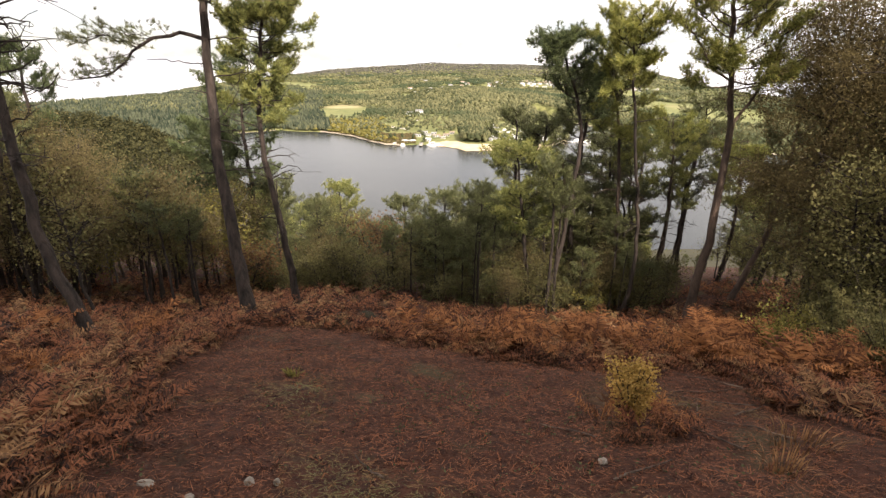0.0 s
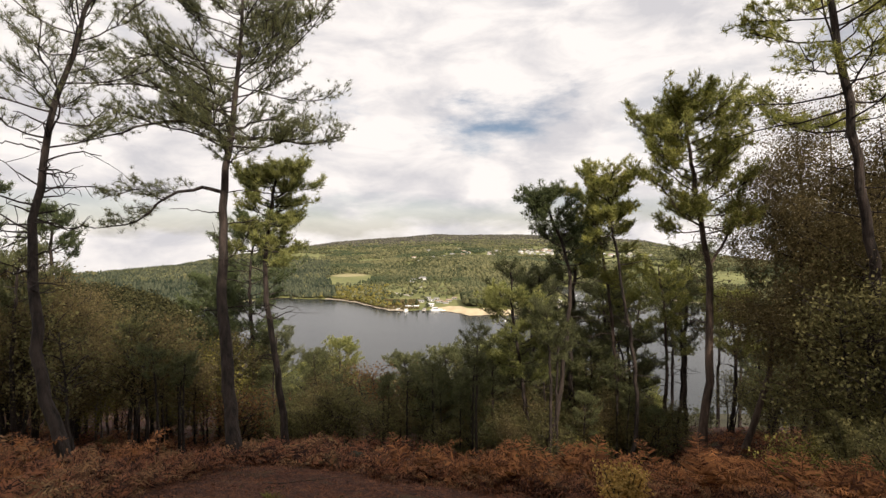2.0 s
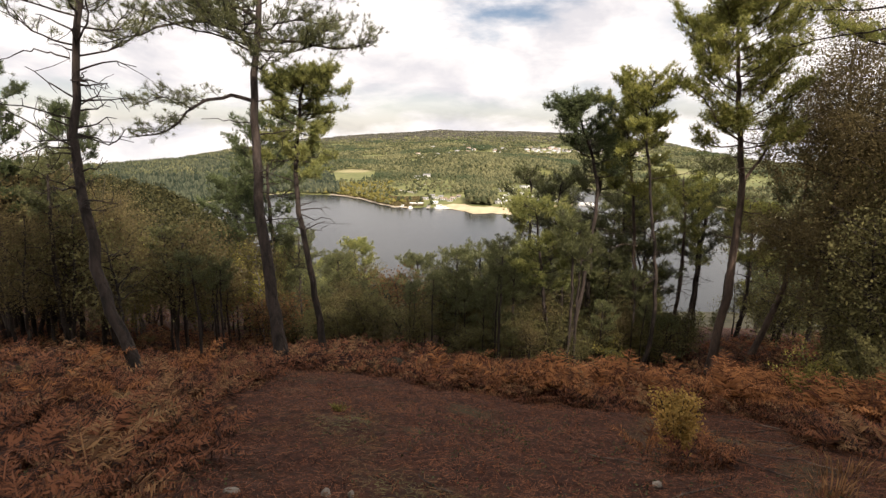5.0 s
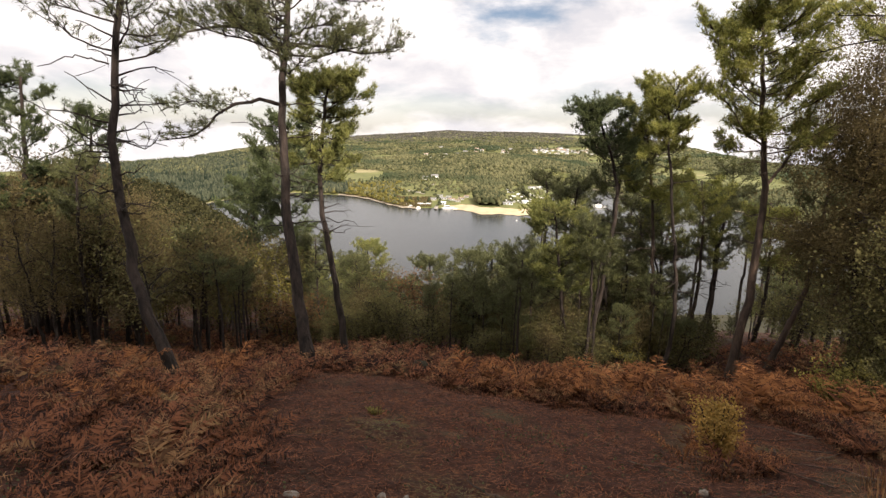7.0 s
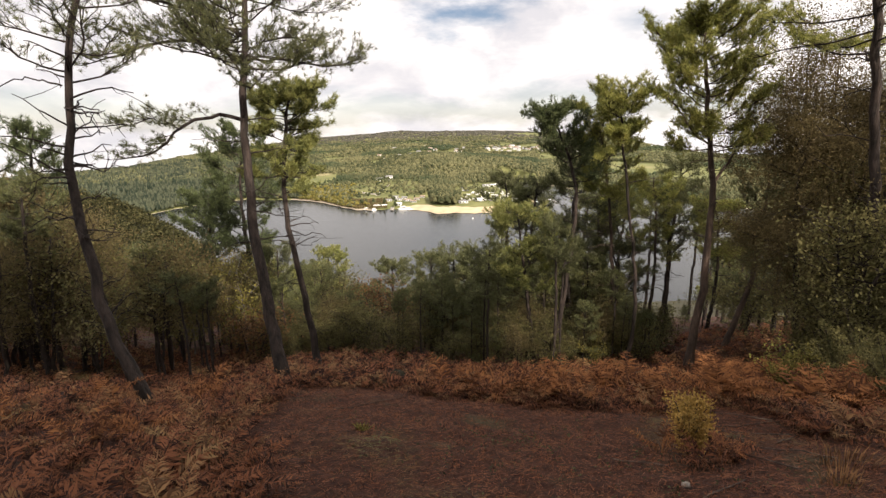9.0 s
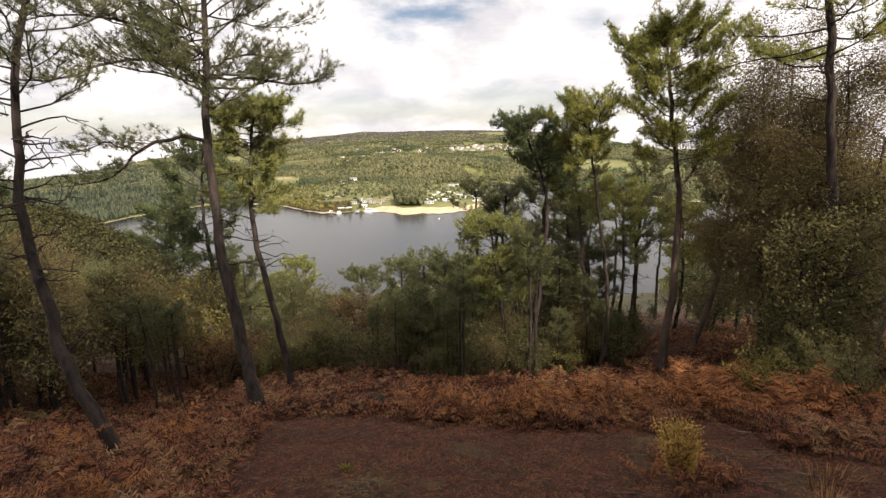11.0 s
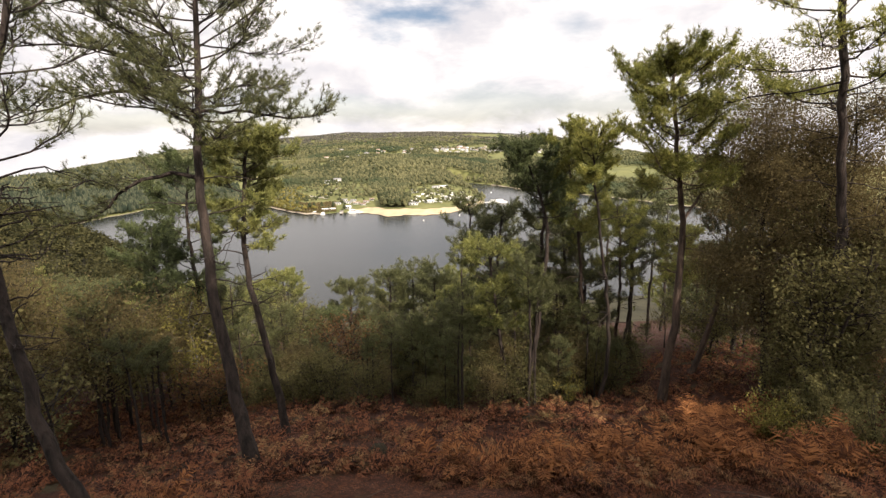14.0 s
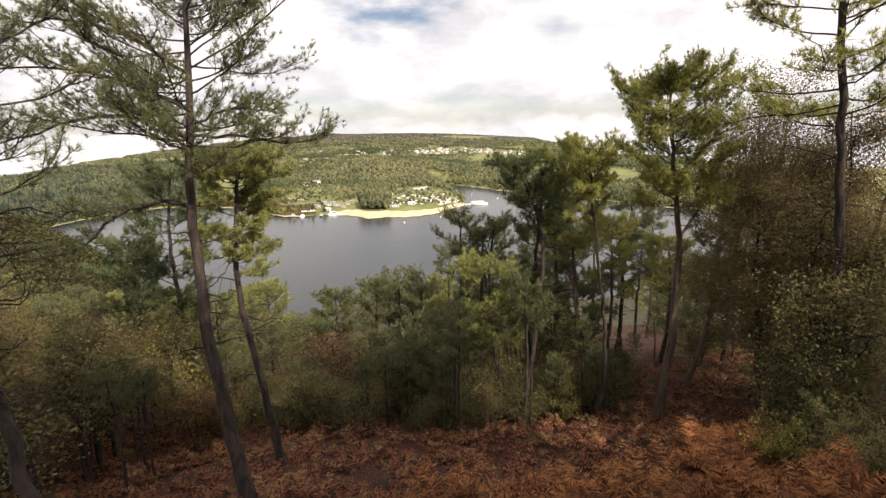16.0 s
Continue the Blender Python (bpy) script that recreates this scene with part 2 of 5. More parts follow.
def smooth_line(pts, n):
    """A smooth line of n points through pts (Catmull-Rom)."""
    p = np.asarray(pts, float)
    if len(p) == 2:
        return p[0] + (p[1] - p[0]) * np.linspace(0, 1, n)[:, None]
    p = np.vstack([2 * p[0] - p[1], p, 2 * p[-1] - p[-2]])
    s = np.linspace(0, len(p) - 3 - 1e-6, n)
    k = s.astype(int)
    t = (s - k)[:, None]
    a, b, c, d = p[k], p[k + 1], p[k + 2], p[k + 3]
    return 0.5 * (2 * b + (c - a) * t + (2 * a - 5 * b + 4 * c - d) * t ** 2 + (3 * b - a - 3 * c + d) * t ** 3)


def tufts(geo, rng, at, along, blades, length, width):
    """Needle tufts: thin pointed blades that fan out round each tuft's own direction."""
    n = len(at)
    if not n:
        return
    base = np.repeat(np.asarray(at), blades, 0)
    d = unit(np.repeat(unit(along), blades, 0) * 0.5 + rng.normal(size=(n * blades, 3)) * 0.66 + np.array([0, 0, 0.2]))
    l = length * rng.uniform(0.6, 1.15, (n * blades, 1))
    side = unit(np.cross(d, rng.normal(size=d.shape))) * width
    base = base - np.repeat(unit(along), blades, 0) * length * rng.uniform(0, 0.5, (n * blades, 1))
    v = np.stack([base - side, base + side, base + d * l], 1).reshape(-1, 3)
    geo.add(v, np.arange(len(v)).reshape(-1, 3))


def leaves(geo, rng, at, size, spread, count):
    """Leaf clumps: folded small leaves scattered round each point."""
    n = len(at)
    if not n:
        return
    c = np.repeat(np.asarray(at), count, 0) + np.clip(rng.normal(size=(n * count, 3)), -1.5, 1.5) * spread * np.array([1, 1, 0.75])
    d = unit(rng.normal(size=c.shape) + np.array([0, 0, -0.2]))
    s = unit(np.cross(d, rng.normal(size=c.shape) + np.array([0, 0, 1.4])))
    l = size * rng.uniform(0.6, 1.25, (len(c), 1))
    v = np.stack([c, c + d * l * 0.5 + s * l * 0.32, c + d * l, c + d * l * 0.5 - s * l * 0.32], 1).reshape(-1, 3)
    geo.add(v, np.arange(len(v)).reshape(-1, 4))


# ---------------------------------------------------------------- the ground
WATER = -56.0


def fbm(x, y, scale, seed=0.0, octaves=4):
    """Cheap smooth noise from rotated sines, about -1 to 1."""
    out, amp, f = 0.0, 1.0, 1.0 / scale
    for o in range(octaves):
        a = 0.7 + 1.9 * o + seed
        u, w = x * math.cos(a) + y * math.sin(a), -x * math.sin(a) + y * math.cos(a)
        out = out + amp * (np.sin(u * f * 6.28 + 1.3 * np.sin(w * f * 4.1 + seed)) * np.cos(w * f * 5.3 + o + seed))
        amp, f = amp * 0.5, f * 2.03
    return out * 0.55


def smoothstep(e0, e1, v):
    t = np.clip((v - e0) / (e1 - e0), 0, 1)
    return t * t * (3 - 2 * t)


def hillside(x, y):
    """The slope under the camera."""
    x, y = np.asarray(x, float), np.asarray(y, float)
    tilt = np.where(x < 0, -0.075, -0.032) * 14 * np.tanh(x / 14)
    z = 1.80 + tilt - 0.335 * np.where(y < 0, 6 * np.tanh(y / 6), y)
    z = z - 0.25 * smoothstep(5.6, 7.0, y + 0.25 * x) * smoothstep(16, 9, y) * smoothstep(-2.0, 1.5, x)
    z = z - 0.5 * smoothstep(4.6, 7.8, y) * smoothstep(-2.3, -4.8, x) * smoothstep(40, 20, y)
    z = z + 0.5 * smoothstep(4.8, 8.0, x) * smoothstep(6.5, 11.0, y) * smoothstep(40, 20, y)
    z = z + 40 * np.exp(-((x + 122) / 52) ** 2 - ((y - 190) / 90) ** 2)
    near = smoothstep(60, 10, np.hypot(x, y))
    return z + (0.05 * fbm(x, y, 2.3, 1.0) + 0.02 * fbm(x, y, 0.7, 2.0)) * near + 1.2 * fbm(x, y, 90, 3.0) * smoothstep(25, 90, y)


SHORE_AZ = [-80, -45, -34, -28, -25, -22, -18, -12, -6.5, -1, 2.6, 8.3, 11, 13.4, 13.9, 17, 25, 33, 45, 80]
SHORE_R = [420, 450, 480, 470, 494, 525, 545, 515, 428, 430, 402, 404, 428, 468, 656, 604, 540, 480, 440, 420]
RIDGE_AZ = [-80, -45, -34, -28, -23, -18, -12, -9, -3, 3, 8, 14, 21, 25, 30, 45, 80]
RIDGE_EL = [-3.6, -3.6, -3.2, -2.7, -1.75, -1.0, -0.2, 0.05, 0.45, 0.55, 0.57, 0.35, -0.1, -1.1, -2.0, -2.8, -3.2]
RIDGE_R = [850, 850, 900, 1000, 1300, 1800, 2300, 2450, 2500, 2500, 2500, 2400, 2100, 1600, 1200, 950, 850]


def shore(az):
    """The range of the far waterline at a bearing."""
    return np.interp(az, SHORE_AZ, SHORE_R) + 2.2 * np.sin(az * 1.7) + 1.2 * np.sin(az * 4.3 + 1)


def inlet(az, r):
    """How deep a point lies inside the arm of water behind the camp site (positive: water)."""
    lo = np.interp(az, [9.3, 10.3, 12.2, 13.4, 14.2], [705, 655, 548, 490, 470])
    hi = np.interp(az, [9.3, 11, 14.2], [712, 700, 655])
    return np.where((az > 9.3) & (az < 14.2), np.minimum(r - lo, hi - r), -999.0)


def far_land(az, r):
    rs = shore(az)
    rr = np.interp(az, RIDGE_AZ, RIDGE_R)
    top = 3.2 + rr * np.tan(np.radians(np.interp(az, RIDGE_AZ, RIDGE_EL)))
    d = r - rs
    s = np.clip(d / (rr - rs), 0, 2)
    flat = np.interp(np.clip(s, 0, 1), [0, 0.06, 0.2, 0.42, 0.68, 0.9, 1.0], [0, 0.045, 0.10, 0.28, 0.62, 0.93, 1.0])
    bank = np.clip(d / 14, 0, 1) * 2.0
    x, y = r * np.sin(np.radians(az)), r * np.cos(np.radians(az))
    z = WATER + bank + (top - WATER - 2.0) * flat + 7 * fbm(x, y, 420, 5.0) * smoothstep(120, 420, d) * smoothstep(1.05, 0.6, s)
    z = z + 15 * np.exp(-((az - 6.5) / 7.5) ** 2 - ((r - 860) / 150) ** 2) + 7 * np.exp(-((az + 1.2) / 1.6) ** 2 - ((r - 2450) / 120) ** 2)
    fall = 3.2 + r * np.tan(np.radians(np.interp(az, RIDGE_AZ, RIDGE_EL))) - 6
    z = np.where(s > 1.0, np.minimum(z, fall), z)
    z = np.where(d < 0, WATER + np.maximum(d * 0.25, -7), z)
    wet = inlet(az, r)
    return np.where((wet > -14) & (r > 440), np.minimum(z, WATER - wet * 0.25 + 0.3), z)


def ground_z(x, y):
    x, y = np.asarray(x, float), np.asarray(y, float)
    r = np.hypot(x, y)
    az = np.degrees(np.arctan2(x, y))
    near = np.maximum(hillside(x, y), WATER - 7)
    t = smoothstep(230, 300, r) * (np.abs(az) < 84)
    return near * (1 - t) + far_land(np.clip(az, -80, 80), r) * t


def build_ground():
    az = np.concatenate([np.arange(-180, -60, 4.0), np.arange(-60, -42, 1.0), np.arange(-42, 42, 0.3), np.arange(42, 60, 1.0), np.arange(60, 180, 4.0)])
    r = np.concatenate([[0.001, 0.2], np.geomspace(0.4, 30, 120), np.geomspace(31, 240, 60), np.geomspace(246, 420, 20), np.arange(424, 720, 5.0), np.geomspace(730, 4200, 70)])
    a, q = np.meshgrid(np.radians(az), r, indexing="ij")
    x, y = q * np.sin(a), q * np.cos(a)
    z = ground_z(x, y)
    g = Geo()
    n, m = a.shape
    i, j = np.meshgrid(np.arange(n), np.arange(m - 1), indexing="ij")
    k = (i + 1) % n
    g.add(np.stack([x, y, z], -1).reshape(-1, 3), np.stack([i * m + j, i * m + j + 1, k * m + j + 1, k * m + j], -1).reshape(-1, 4)[:, ::-1])
    c = len(g.v[0])
    g.add([[0, 0, float(ground_z(0, 0))]], np.zeros((0, 4), int))
    g.f.append(np.array([[c, ((p + 1) % n) * m, p * m] for p in range(n)])[:, ::-1])
    return g


M_UNDER = material("undergrowth", (0.022, 0.022, 0.01), (0.075, 0.064, 0.03), 0.6, 0.95, 0.6, 4.0)
M_LAND = material("meadow_land", (0.085, 0.1, 0.032), (0.2, 0.195, 0.072), 0.05, 0.95, 0.0, spot=((0.27, 0.235, 0.12), 0.005, 0.6, 0.66))
ground = lone("ground", build_ground(), M_SOIL, "brown forest hillside and land round the lake", "ground", "structure", True)
ground.data.materials.append(M_LAND)
ground.data.materials.append(M_UNDER)
co = np.empty(len(ground.data.vertices) * 3)
ground.data.vertices.foreach_get("co", co)
reach_of = np.hypot(co[0::3], co[1::3])
zone = np.where(reach_of > 240, 1, np.where(reach_of > 40, 2, 0))
ground.data.polygons.foreach_set("material_index", np.array([zone[p.vertices[0]] for p in ground.data.polygons], dtype=np.int32))

M_WATER = material("lake_water", (0.02, 0.024, 0.026), (0.032, 0.036, 0.036), 0.01, 0.2, 0.5, 0.12, gloss=0.16)
g = Geo()
wa, wr = np.meshgrid(np.radians(np.arange(-92, 93, 2.0)), np.array([20.0, 200, 420, 600, 740]), indexing="ij")
wi, wj = np.meshgrid(np.arange(wa.shape[0] - 1), np.arange(4), indexing="ij")
g.add(np.stack([wr * np.sin(wa), wr * np.cos(wa), 0 * wr + WATER], -1).reshape(-1, 3), np.stack([wi * 5 + wj, (wi + 1) * 5 + wj, (wi + 1) * 5 + wj + 1, wi * 5 + wj + 1], -1).reshape(-1, 4)[:, ::-1])
lone("water", g, M_WATER, "calm grey lake reflecting the cloudy sky", "lake", "structure")


# ---------------------------------------------------------------- trees
def grow_limb(wood, tuft_at, tuft_dir, rng, line, r0, subs, sub_len, green=0.6, twig_r=0.005, tip_r=0.005, gap=0.075):
    """One limb along a line, with side twigs that carry short spurs; notes where the needle tufts sit."""
    n = len(line)
    tube(wood, line, tip_r + (r0 - tip_r) * (1 - np.linspace(0, 1, n)) ** 0.8, 6)
    d = unit(np.gradient(line, axis=0))
    t = np.linspace(0, 1, 5)
    for k, s in enumerate(np.clip(np.linspace(green * 0.8, 1.0, subs) + rng.normal(size=subs) * 0.03, 0, 1)):
        i = min(int(s * (n - 1)), n - 1)
        flank = unit(np.cross(d[i], [0, 0, 1]))
        out = unit(d[i] * rng.uniform(0.4, 1.0) + flank * (-1) ** k * rng.uniform(0.3, 1.0) + np.array([0, 0, rng.uniform(-0.15, 0.55)]))
        l = sub_len * rng.uniform(0.5, 1.2) * (1.2 - 0.55 * s)
        tw = line[i] + np.outer(t, out * l) + np.outer(t ** 2, [0, 0, 0.22 * l]) + rng.normal(size=(5, 3)) * 0.035 * l * t[:, None]
        tube(wood, tw, np.linspace(twig_r * 1.3, twig_r * 0.6, 5), 3)
        across = unit(np.cross(out, [0, 0, 1]))
        for j, q in enumerate(np.linspace(0.3, 1.0, max(3, int(l / gap)))):
            p = tw[min(int(q * 4), 3)] * (1 - (q * 4 - min(int(q * 4), 3))) + tw[min(int(q * 4), 3) + 1] * (q * 4 - min(int(q * 4), 3))
            v = unit(out * 0.9 + across * (-1) ** j * rng.uniform(0.3, 1.0) + np.array([0, 0, 0.4]) + rng.normal(size=3) * 0.3)
            e = p + v * rng.uniform(0.14, 0.36) * sub_len * (1.25 - 0.7 * q)
            tube(wood, [p, e], [twig_r * 0.6, twig_r * 0.4], 3)
            tuft_at.extend((e, (p + e) / 2 + rng.normal(size=3) * 0.12 * sub_len))
            tuft_dir.extend((v, v + np.array([0, 0, 0.5])))
        tuft_at.append(tw[-1])
        tuft_dir.append(out + np.array([0, 0, 0.4]))
    tuft_at.append(line[-1])
    tuft_dir.append(d[-1])


def pine(label, trunk, r0, r1, crown, reach, limbs, seed, bark=M_BARK, needle=M_NEEDLE, own=(), bare=0, blades=15, length=0.1, width=0.0055, subs=6, sub_len=0.45,
         shape=(0.6, 1.0, 0.3), rise=(0.1, 0.6), group="", name="pine_tree", joined=False, gap=0.075):
    """A pine: a trunk along given points, limbs over the crown's stretch of it (own: limbs along given lines), bare dead twigs below, needle tufts."""
    rng = np.random.default_rng(seed)
    trunk = np.asarray(trunk, float)
    base = trunk[0].copy()
    line = smooth_line(trunk - base, 26)
    line[1:-1] += rng.normal(size=(24, 3)) * np.array([0.012, 0.012, 0])
    line[0, 2] -= 0.12
    tree = thing(name, label, "tree", base, group)
    wood = Geo()
    s = np.linspace(0, 1, 26)
    rad = r1 + (r0 - r1) * (1 - s) ** 0.85
    rad[0] *= 1.35
    rad[1] *= 1.1
    tube(wood, line, rad, 10)
    part("trunk", wood, bark, tree, "", True)
    at, along = [], []
    whole = Geo()
    spots = np.linspace(crown[0], crown[1], limbs) + rng.uniform(-0.5, 0.5, limbs) * (crown[1] - crown[0]) / max(limbs, 1)
    for i, q in enumerate(np.clip(spots, 0, 1)):
        u = (q - crown[0]) / (crown[1] - crown[0] + 1e-6)
        w = np.interp(u, [0, 0.5, 1], shape)
        l = reach * w * rng.uniform(0.45, 1.25)
        a = i * 2.4 + rng.uniform(-1.0, 1.0)
        up = np.interp(u, [0, 1], rise) + rng.uniform(-0.25, 0.35)
        o = np.array([math.cos(a), math.sin(a), up])
        p0 = np.array([np.interp(q, s, line[:, k]) for k in range(3)])
        t = np.linspace(0, 1, 8)
        path = p0 + np.outer(t, o * l) + np.outer(np.sin(t * np.pi), [0, 0, -0.07 * l]) + np.outer(t ** 2, [0, 0, 0.12 * l]) + np.cumsum(rng.normal(size=(8, 3)), 0) * 0.045 * l * t[:, None]
        over = path[-1, 2] - (line[-1, 2] + 0.1 - 0.35 * rng.random())
        if over > 0:
            path[:, 2] -= over * t
        g = whole if joined else Geo()
        grow_limb(g, at, along, rng, path, max(0.007, 0.24 * np.interp(q, s, rad) + 0.003), subs, sub_len, gap=gap)
        if not joined:
            part("limb", g, bark, tree)
    for pts, r, green, ns, sl in own:
        g = Geo()
        path = smooth_line(np.asarray(pts) - base, 12)
        path[1:] += rng.normal(size=(11, 3)) * 0.012
        grow_limb(g, at, along, rng, path, r, ns, sl, green) if ns else tube(g, path, np.linspace(r, 0.004, 12), 5)
        part("limb", g, bark, tree)
    for i in range(bare):
        q = rng.uniform(0.3, crown[0] + 0.05)
        p0 = np.array([np.interp(q, s, line[:, k]) for k in range(3)])
        a, l = rng.uniform(0, 6.28), rng.uniform(0.25, 0.8)
        o = np.array([math.cos(a), math.sin(a), rng.uniform(-0.25, 0.5)])
        t = np.linspace(0, 1, 6)
        g = Geo()
        tw = p0 + np.outer(t, o * l) + rng.normal(size=(6, 3)) * 0.05 * l * t[:, None]
        tube(g, tw, np.linspace(0.012, 0.004, 6), 4)
        for k in (3, 4):
            e = tw[k] + rng.normal(size=3) * 0.16
            tube(g, [tw[k], (tw[k] + e) / 2 + rng.normal(size=3) * 0.02, e], [0.005, 0.004, 0.003], 3)
        part("dead_branch", g, bark, tree)
    if joined:
        tagged(part("branchwork", whole, bark, tree), kind="stuff")
    if at:
        g = Geo()
        tufts(g, rng, np.array(at), np.array(along), blades, length, width)
        part("crown", g, needle, tree)
    return tree


def broadleaf(label, base, height, spread, seed, bark=M_BARK, leaf=M_LEAF, stems=1, lean=(0, 0), r0=0.06, crown_from=0.3, clumps=110, per=22, size=0.055, puff=0.16, name="broadleaf_tree", group="", full=False, joined=False):
    """A leafy tree: one or more crooked stems that fork into limbs, with clumps of small leaves."""
    rng = np.random.default_rng(seed)
    tree = thing(name, label, "tree", base, group)
    ends = []
    for k in range(stems):
        a = rng.uniform(0, 6.28)
        off = np.array([math.cos(a), math.sin(a), 0]) * (0.12 if stems > 1 else 0)
        t = np.linspace(0, 1, 14)
        drift = off * 4 + np.array([lean[0], lean[1], 0]) * height
        line = off + np.outer(t, [0, 0, height * rng.uniform(0.82, 1.0)]) + np.outer(t ** 1.3, drift) + np.cumsum(rng.normal(size=(14, 3)) * 0.035 * height / 5, 0) * np.array([1, 1, 0])
        line[0, 2] -= 0.1
        g = Geo()
        tube(g, line, np.interp(t, [0, 1], [r0, 0.008]), 8)
        part("trunk", g, bark, tree, "", True)
        g = Geo()
        for i in range(24 if full else 16):
            q = rng.uniform(crown_from, 1.0)
            p0 = np.array([np.interp(q, t, line[:, m]) for m in range(3)])
            a = i * 2.4 + rng.uniform(-0.6, 0.6)
            l = spread * rng.uniform(0.5, 1.15) * np.interp(q, [crown_from, (crown_from + 1) / 2, 1], [0.8, 1.0, 0.8 if full else 0.45])
            o = np.array([math.cos(a), math.sin(a), rng.uniform(0.15, 0.8)])
            tt = np.linspace(0, 1, 7)
            path = p0 + np.outer(tt, o * l) + np.cumsum(rng.normal(size=(7, 3)) * 0.04 * l, 0)
            if not joined:
                g = Geo()
            tube(g, path, np.linspace(r0 * 0.3 * (1.2 - q) + 0.006, 0.004, 7), 4)
            for m in range(3, 7):
                ends.append(path[m])
                e = path[m] + rng.normal(size=3) * 0.3 * l
                tube(g, [path[m], e], [0.005, 0.003], 3)
                ends.append(e)
            if not joined:
                part("limb", g, bark, tree)
        if joined:
            tagged(part("branchwork", g, bark, tree), kind="stuff")
    ends = np.array(ends)
    pick = ends[rng.integers(0, len(ends), clumps)] + rng.normal(size=(clumps, 3)) * 0.1
    g = Geo()
    leaves(g, rng, pick, size, puff, per)
    part("crown", g, leaf, tree)
    return tree


# the wood's upper outline, bearing by bearing, as angles of sight in degrees
WOOD_AZ = [-60, -40, -37.5, -35, -32, -27, -22, -15, -11, -9, -6, -3.4, 0, 4, 7, 9, 11, 16, 20, 24, 30, 34, 60]
WOOD_EL = [3.0, -2.5, -4.0, -6.5, -9.5, -10.5, -11.0, -11.5, -12.0, -14.5, -18.5, -17.0, -16.0, -15.0, -13.5, -10.5, -8.5, -8.0, -10.0, -17.5, -17.0, -6.0, 2.0]
# the lower edge of the bracken, where the wood begins
WOOD_FOOT_X = [-13, -6, -2.7, 1.1, 3.9, 6.4, 12]
WOOD_FOOT_Y = [14.5, 13.2, 10.2, 9.8, 10.3, 12.0, 15.5]
HEIGHTS = {}


def stand(proto, x, y, scale, turn, tall=1.0, free=False):
    """A further tree of the same build, rooted on the ground at x, y, no taller than the wood grows on that bearing."""
    own = HEIGHTS.setdefault(proto.name, max(Vector(v).z for c in proto.children for v in c.bound_box))
    r, az = math.hypot(x + 0.6, y), math.degrees(math.atan2(x + 0.6, y))
    low = float(ground_z(x, y))
    room = 3.1 + r * math.tan(radians(float(np.interp(az, WOOD_AZ, WOOD_EL)))) - low
    scale = scale if free else min(scale, max(room, 0.9) * (0.8 + 0.35 * (math.sin(x * 37.0 + y * 61.0) * 0.5 + 0.5)) / (own * tall))
    return copy_thing(proto, Matrix.Translation((x, y, float(ground_z(x, y)) - 0.05)) @ Matrix.Rotation(turn, 4, "Z") @ Matrix.Diagonal((scale, scale, scale * tall, 1)))


# the two tall pines at the edge of the clearing
pine("tall dark-barked pine with bowed limbs at the clearing's edge",
     [(-2.75, 6.55, -0.2), (-2.88, 6.76, 0.35), (-3.0, 6.92, 0.91), (-3.11, 7.09, 1.57), (-3.2, 7.25, 2.15), (-3.27, 7.41, 2.89), (-3.3, 7.55, 3.6), (-3.27, 7.72, 4.45), (-3.23, 7.85, 5.25), (-3.22, 8.0, 6.0), (-3.2, 8.1, 6.9)],
     0.1, 0.02, (0.66, 1.0), 1.7, 46, 11, bare=9, subs=13, sub_len=0.5, blades=20, length=0.08, width=0.003, rise=(0.05, 0.7), shape=(0.9, 1.0, 0.5),
     own=[([(-3.3, 7.55, 3.55), (-3.75, 7.5, 3.62), (-4.2, 7.43, 3.42), (-4.6, 7.37, 3.1), (-5.1, 7.3, 3.0)], 0.03, 0.4, 20, 0.5), ([(-4.15, 7.4, 3.42), (-4.5, 7.25, 3.55), (-4.9, 7.1, 3.42)], 0.013, 0.2, 11, 0.4),
          ([(-3.27, 7.7, 4.4), (-3.7, 7.64, 4.62), (-4.3, 7.56, 4.66), (-4.9, 7.48, 4.45), (-5.4, 7.4, 4.3)], 0.03, 0.3, 28, 0.55), ([(-3.25, 7.7, 4.42), (-2.7, 7.68, 4.42), (-2.05, 7.64, 4.32), (-1.5, 7.6, 4.42)], 0.022, 0.3, 24, 0.5),
          ([(-3.25, 7.75, 4.55), (-2.8, 7.9, 4.76), (-2.3, 8.1, 4.74)], 0.018, 0.3, 18, 0.5),
          ([(-3.3, 7.6, 4.2), (-3.5, 7.55, 4.6), (-3.55, 7.4, 5.0), (-3.48, 7.4, 5.4)], 0.018, 0.3, 16, 0.45),
          ([(-3.27, 7.75, 4.75), (-3.85, 7.6, 5.05), (-4.55, 7.45, 5.2), (-5.3, 7.3, 5.1)], 0.026, 0.25, 28, 0.55), ([(-3.25, 7.85, 5.2), (-3.85, 7.9, 5.6), (-4.6, 7.9, 5.8), (-5.2, 7.9, 5.7)], 0.024, 0.25, 26, 0.55),
          ([(-3.3, 7.45, 3.25), (-3.55, 7.3, 3.25), (-3.88, 7.1, 3.29)], 0.011, 0.9, 0, 0.3), ([(-3.28, 7.5, 3.55), (-2.87, 7.43, 3.57), (-2.55, 7.35, 3.52)], 0.01, 0.8, 0, 0.3),
          ([(-3.2, 7.3, 2.5), (-2.9, 7.25, 2.75), (-2.75, 7.2, 3.1)], 0.008, 0.8, 0, 0.3)])
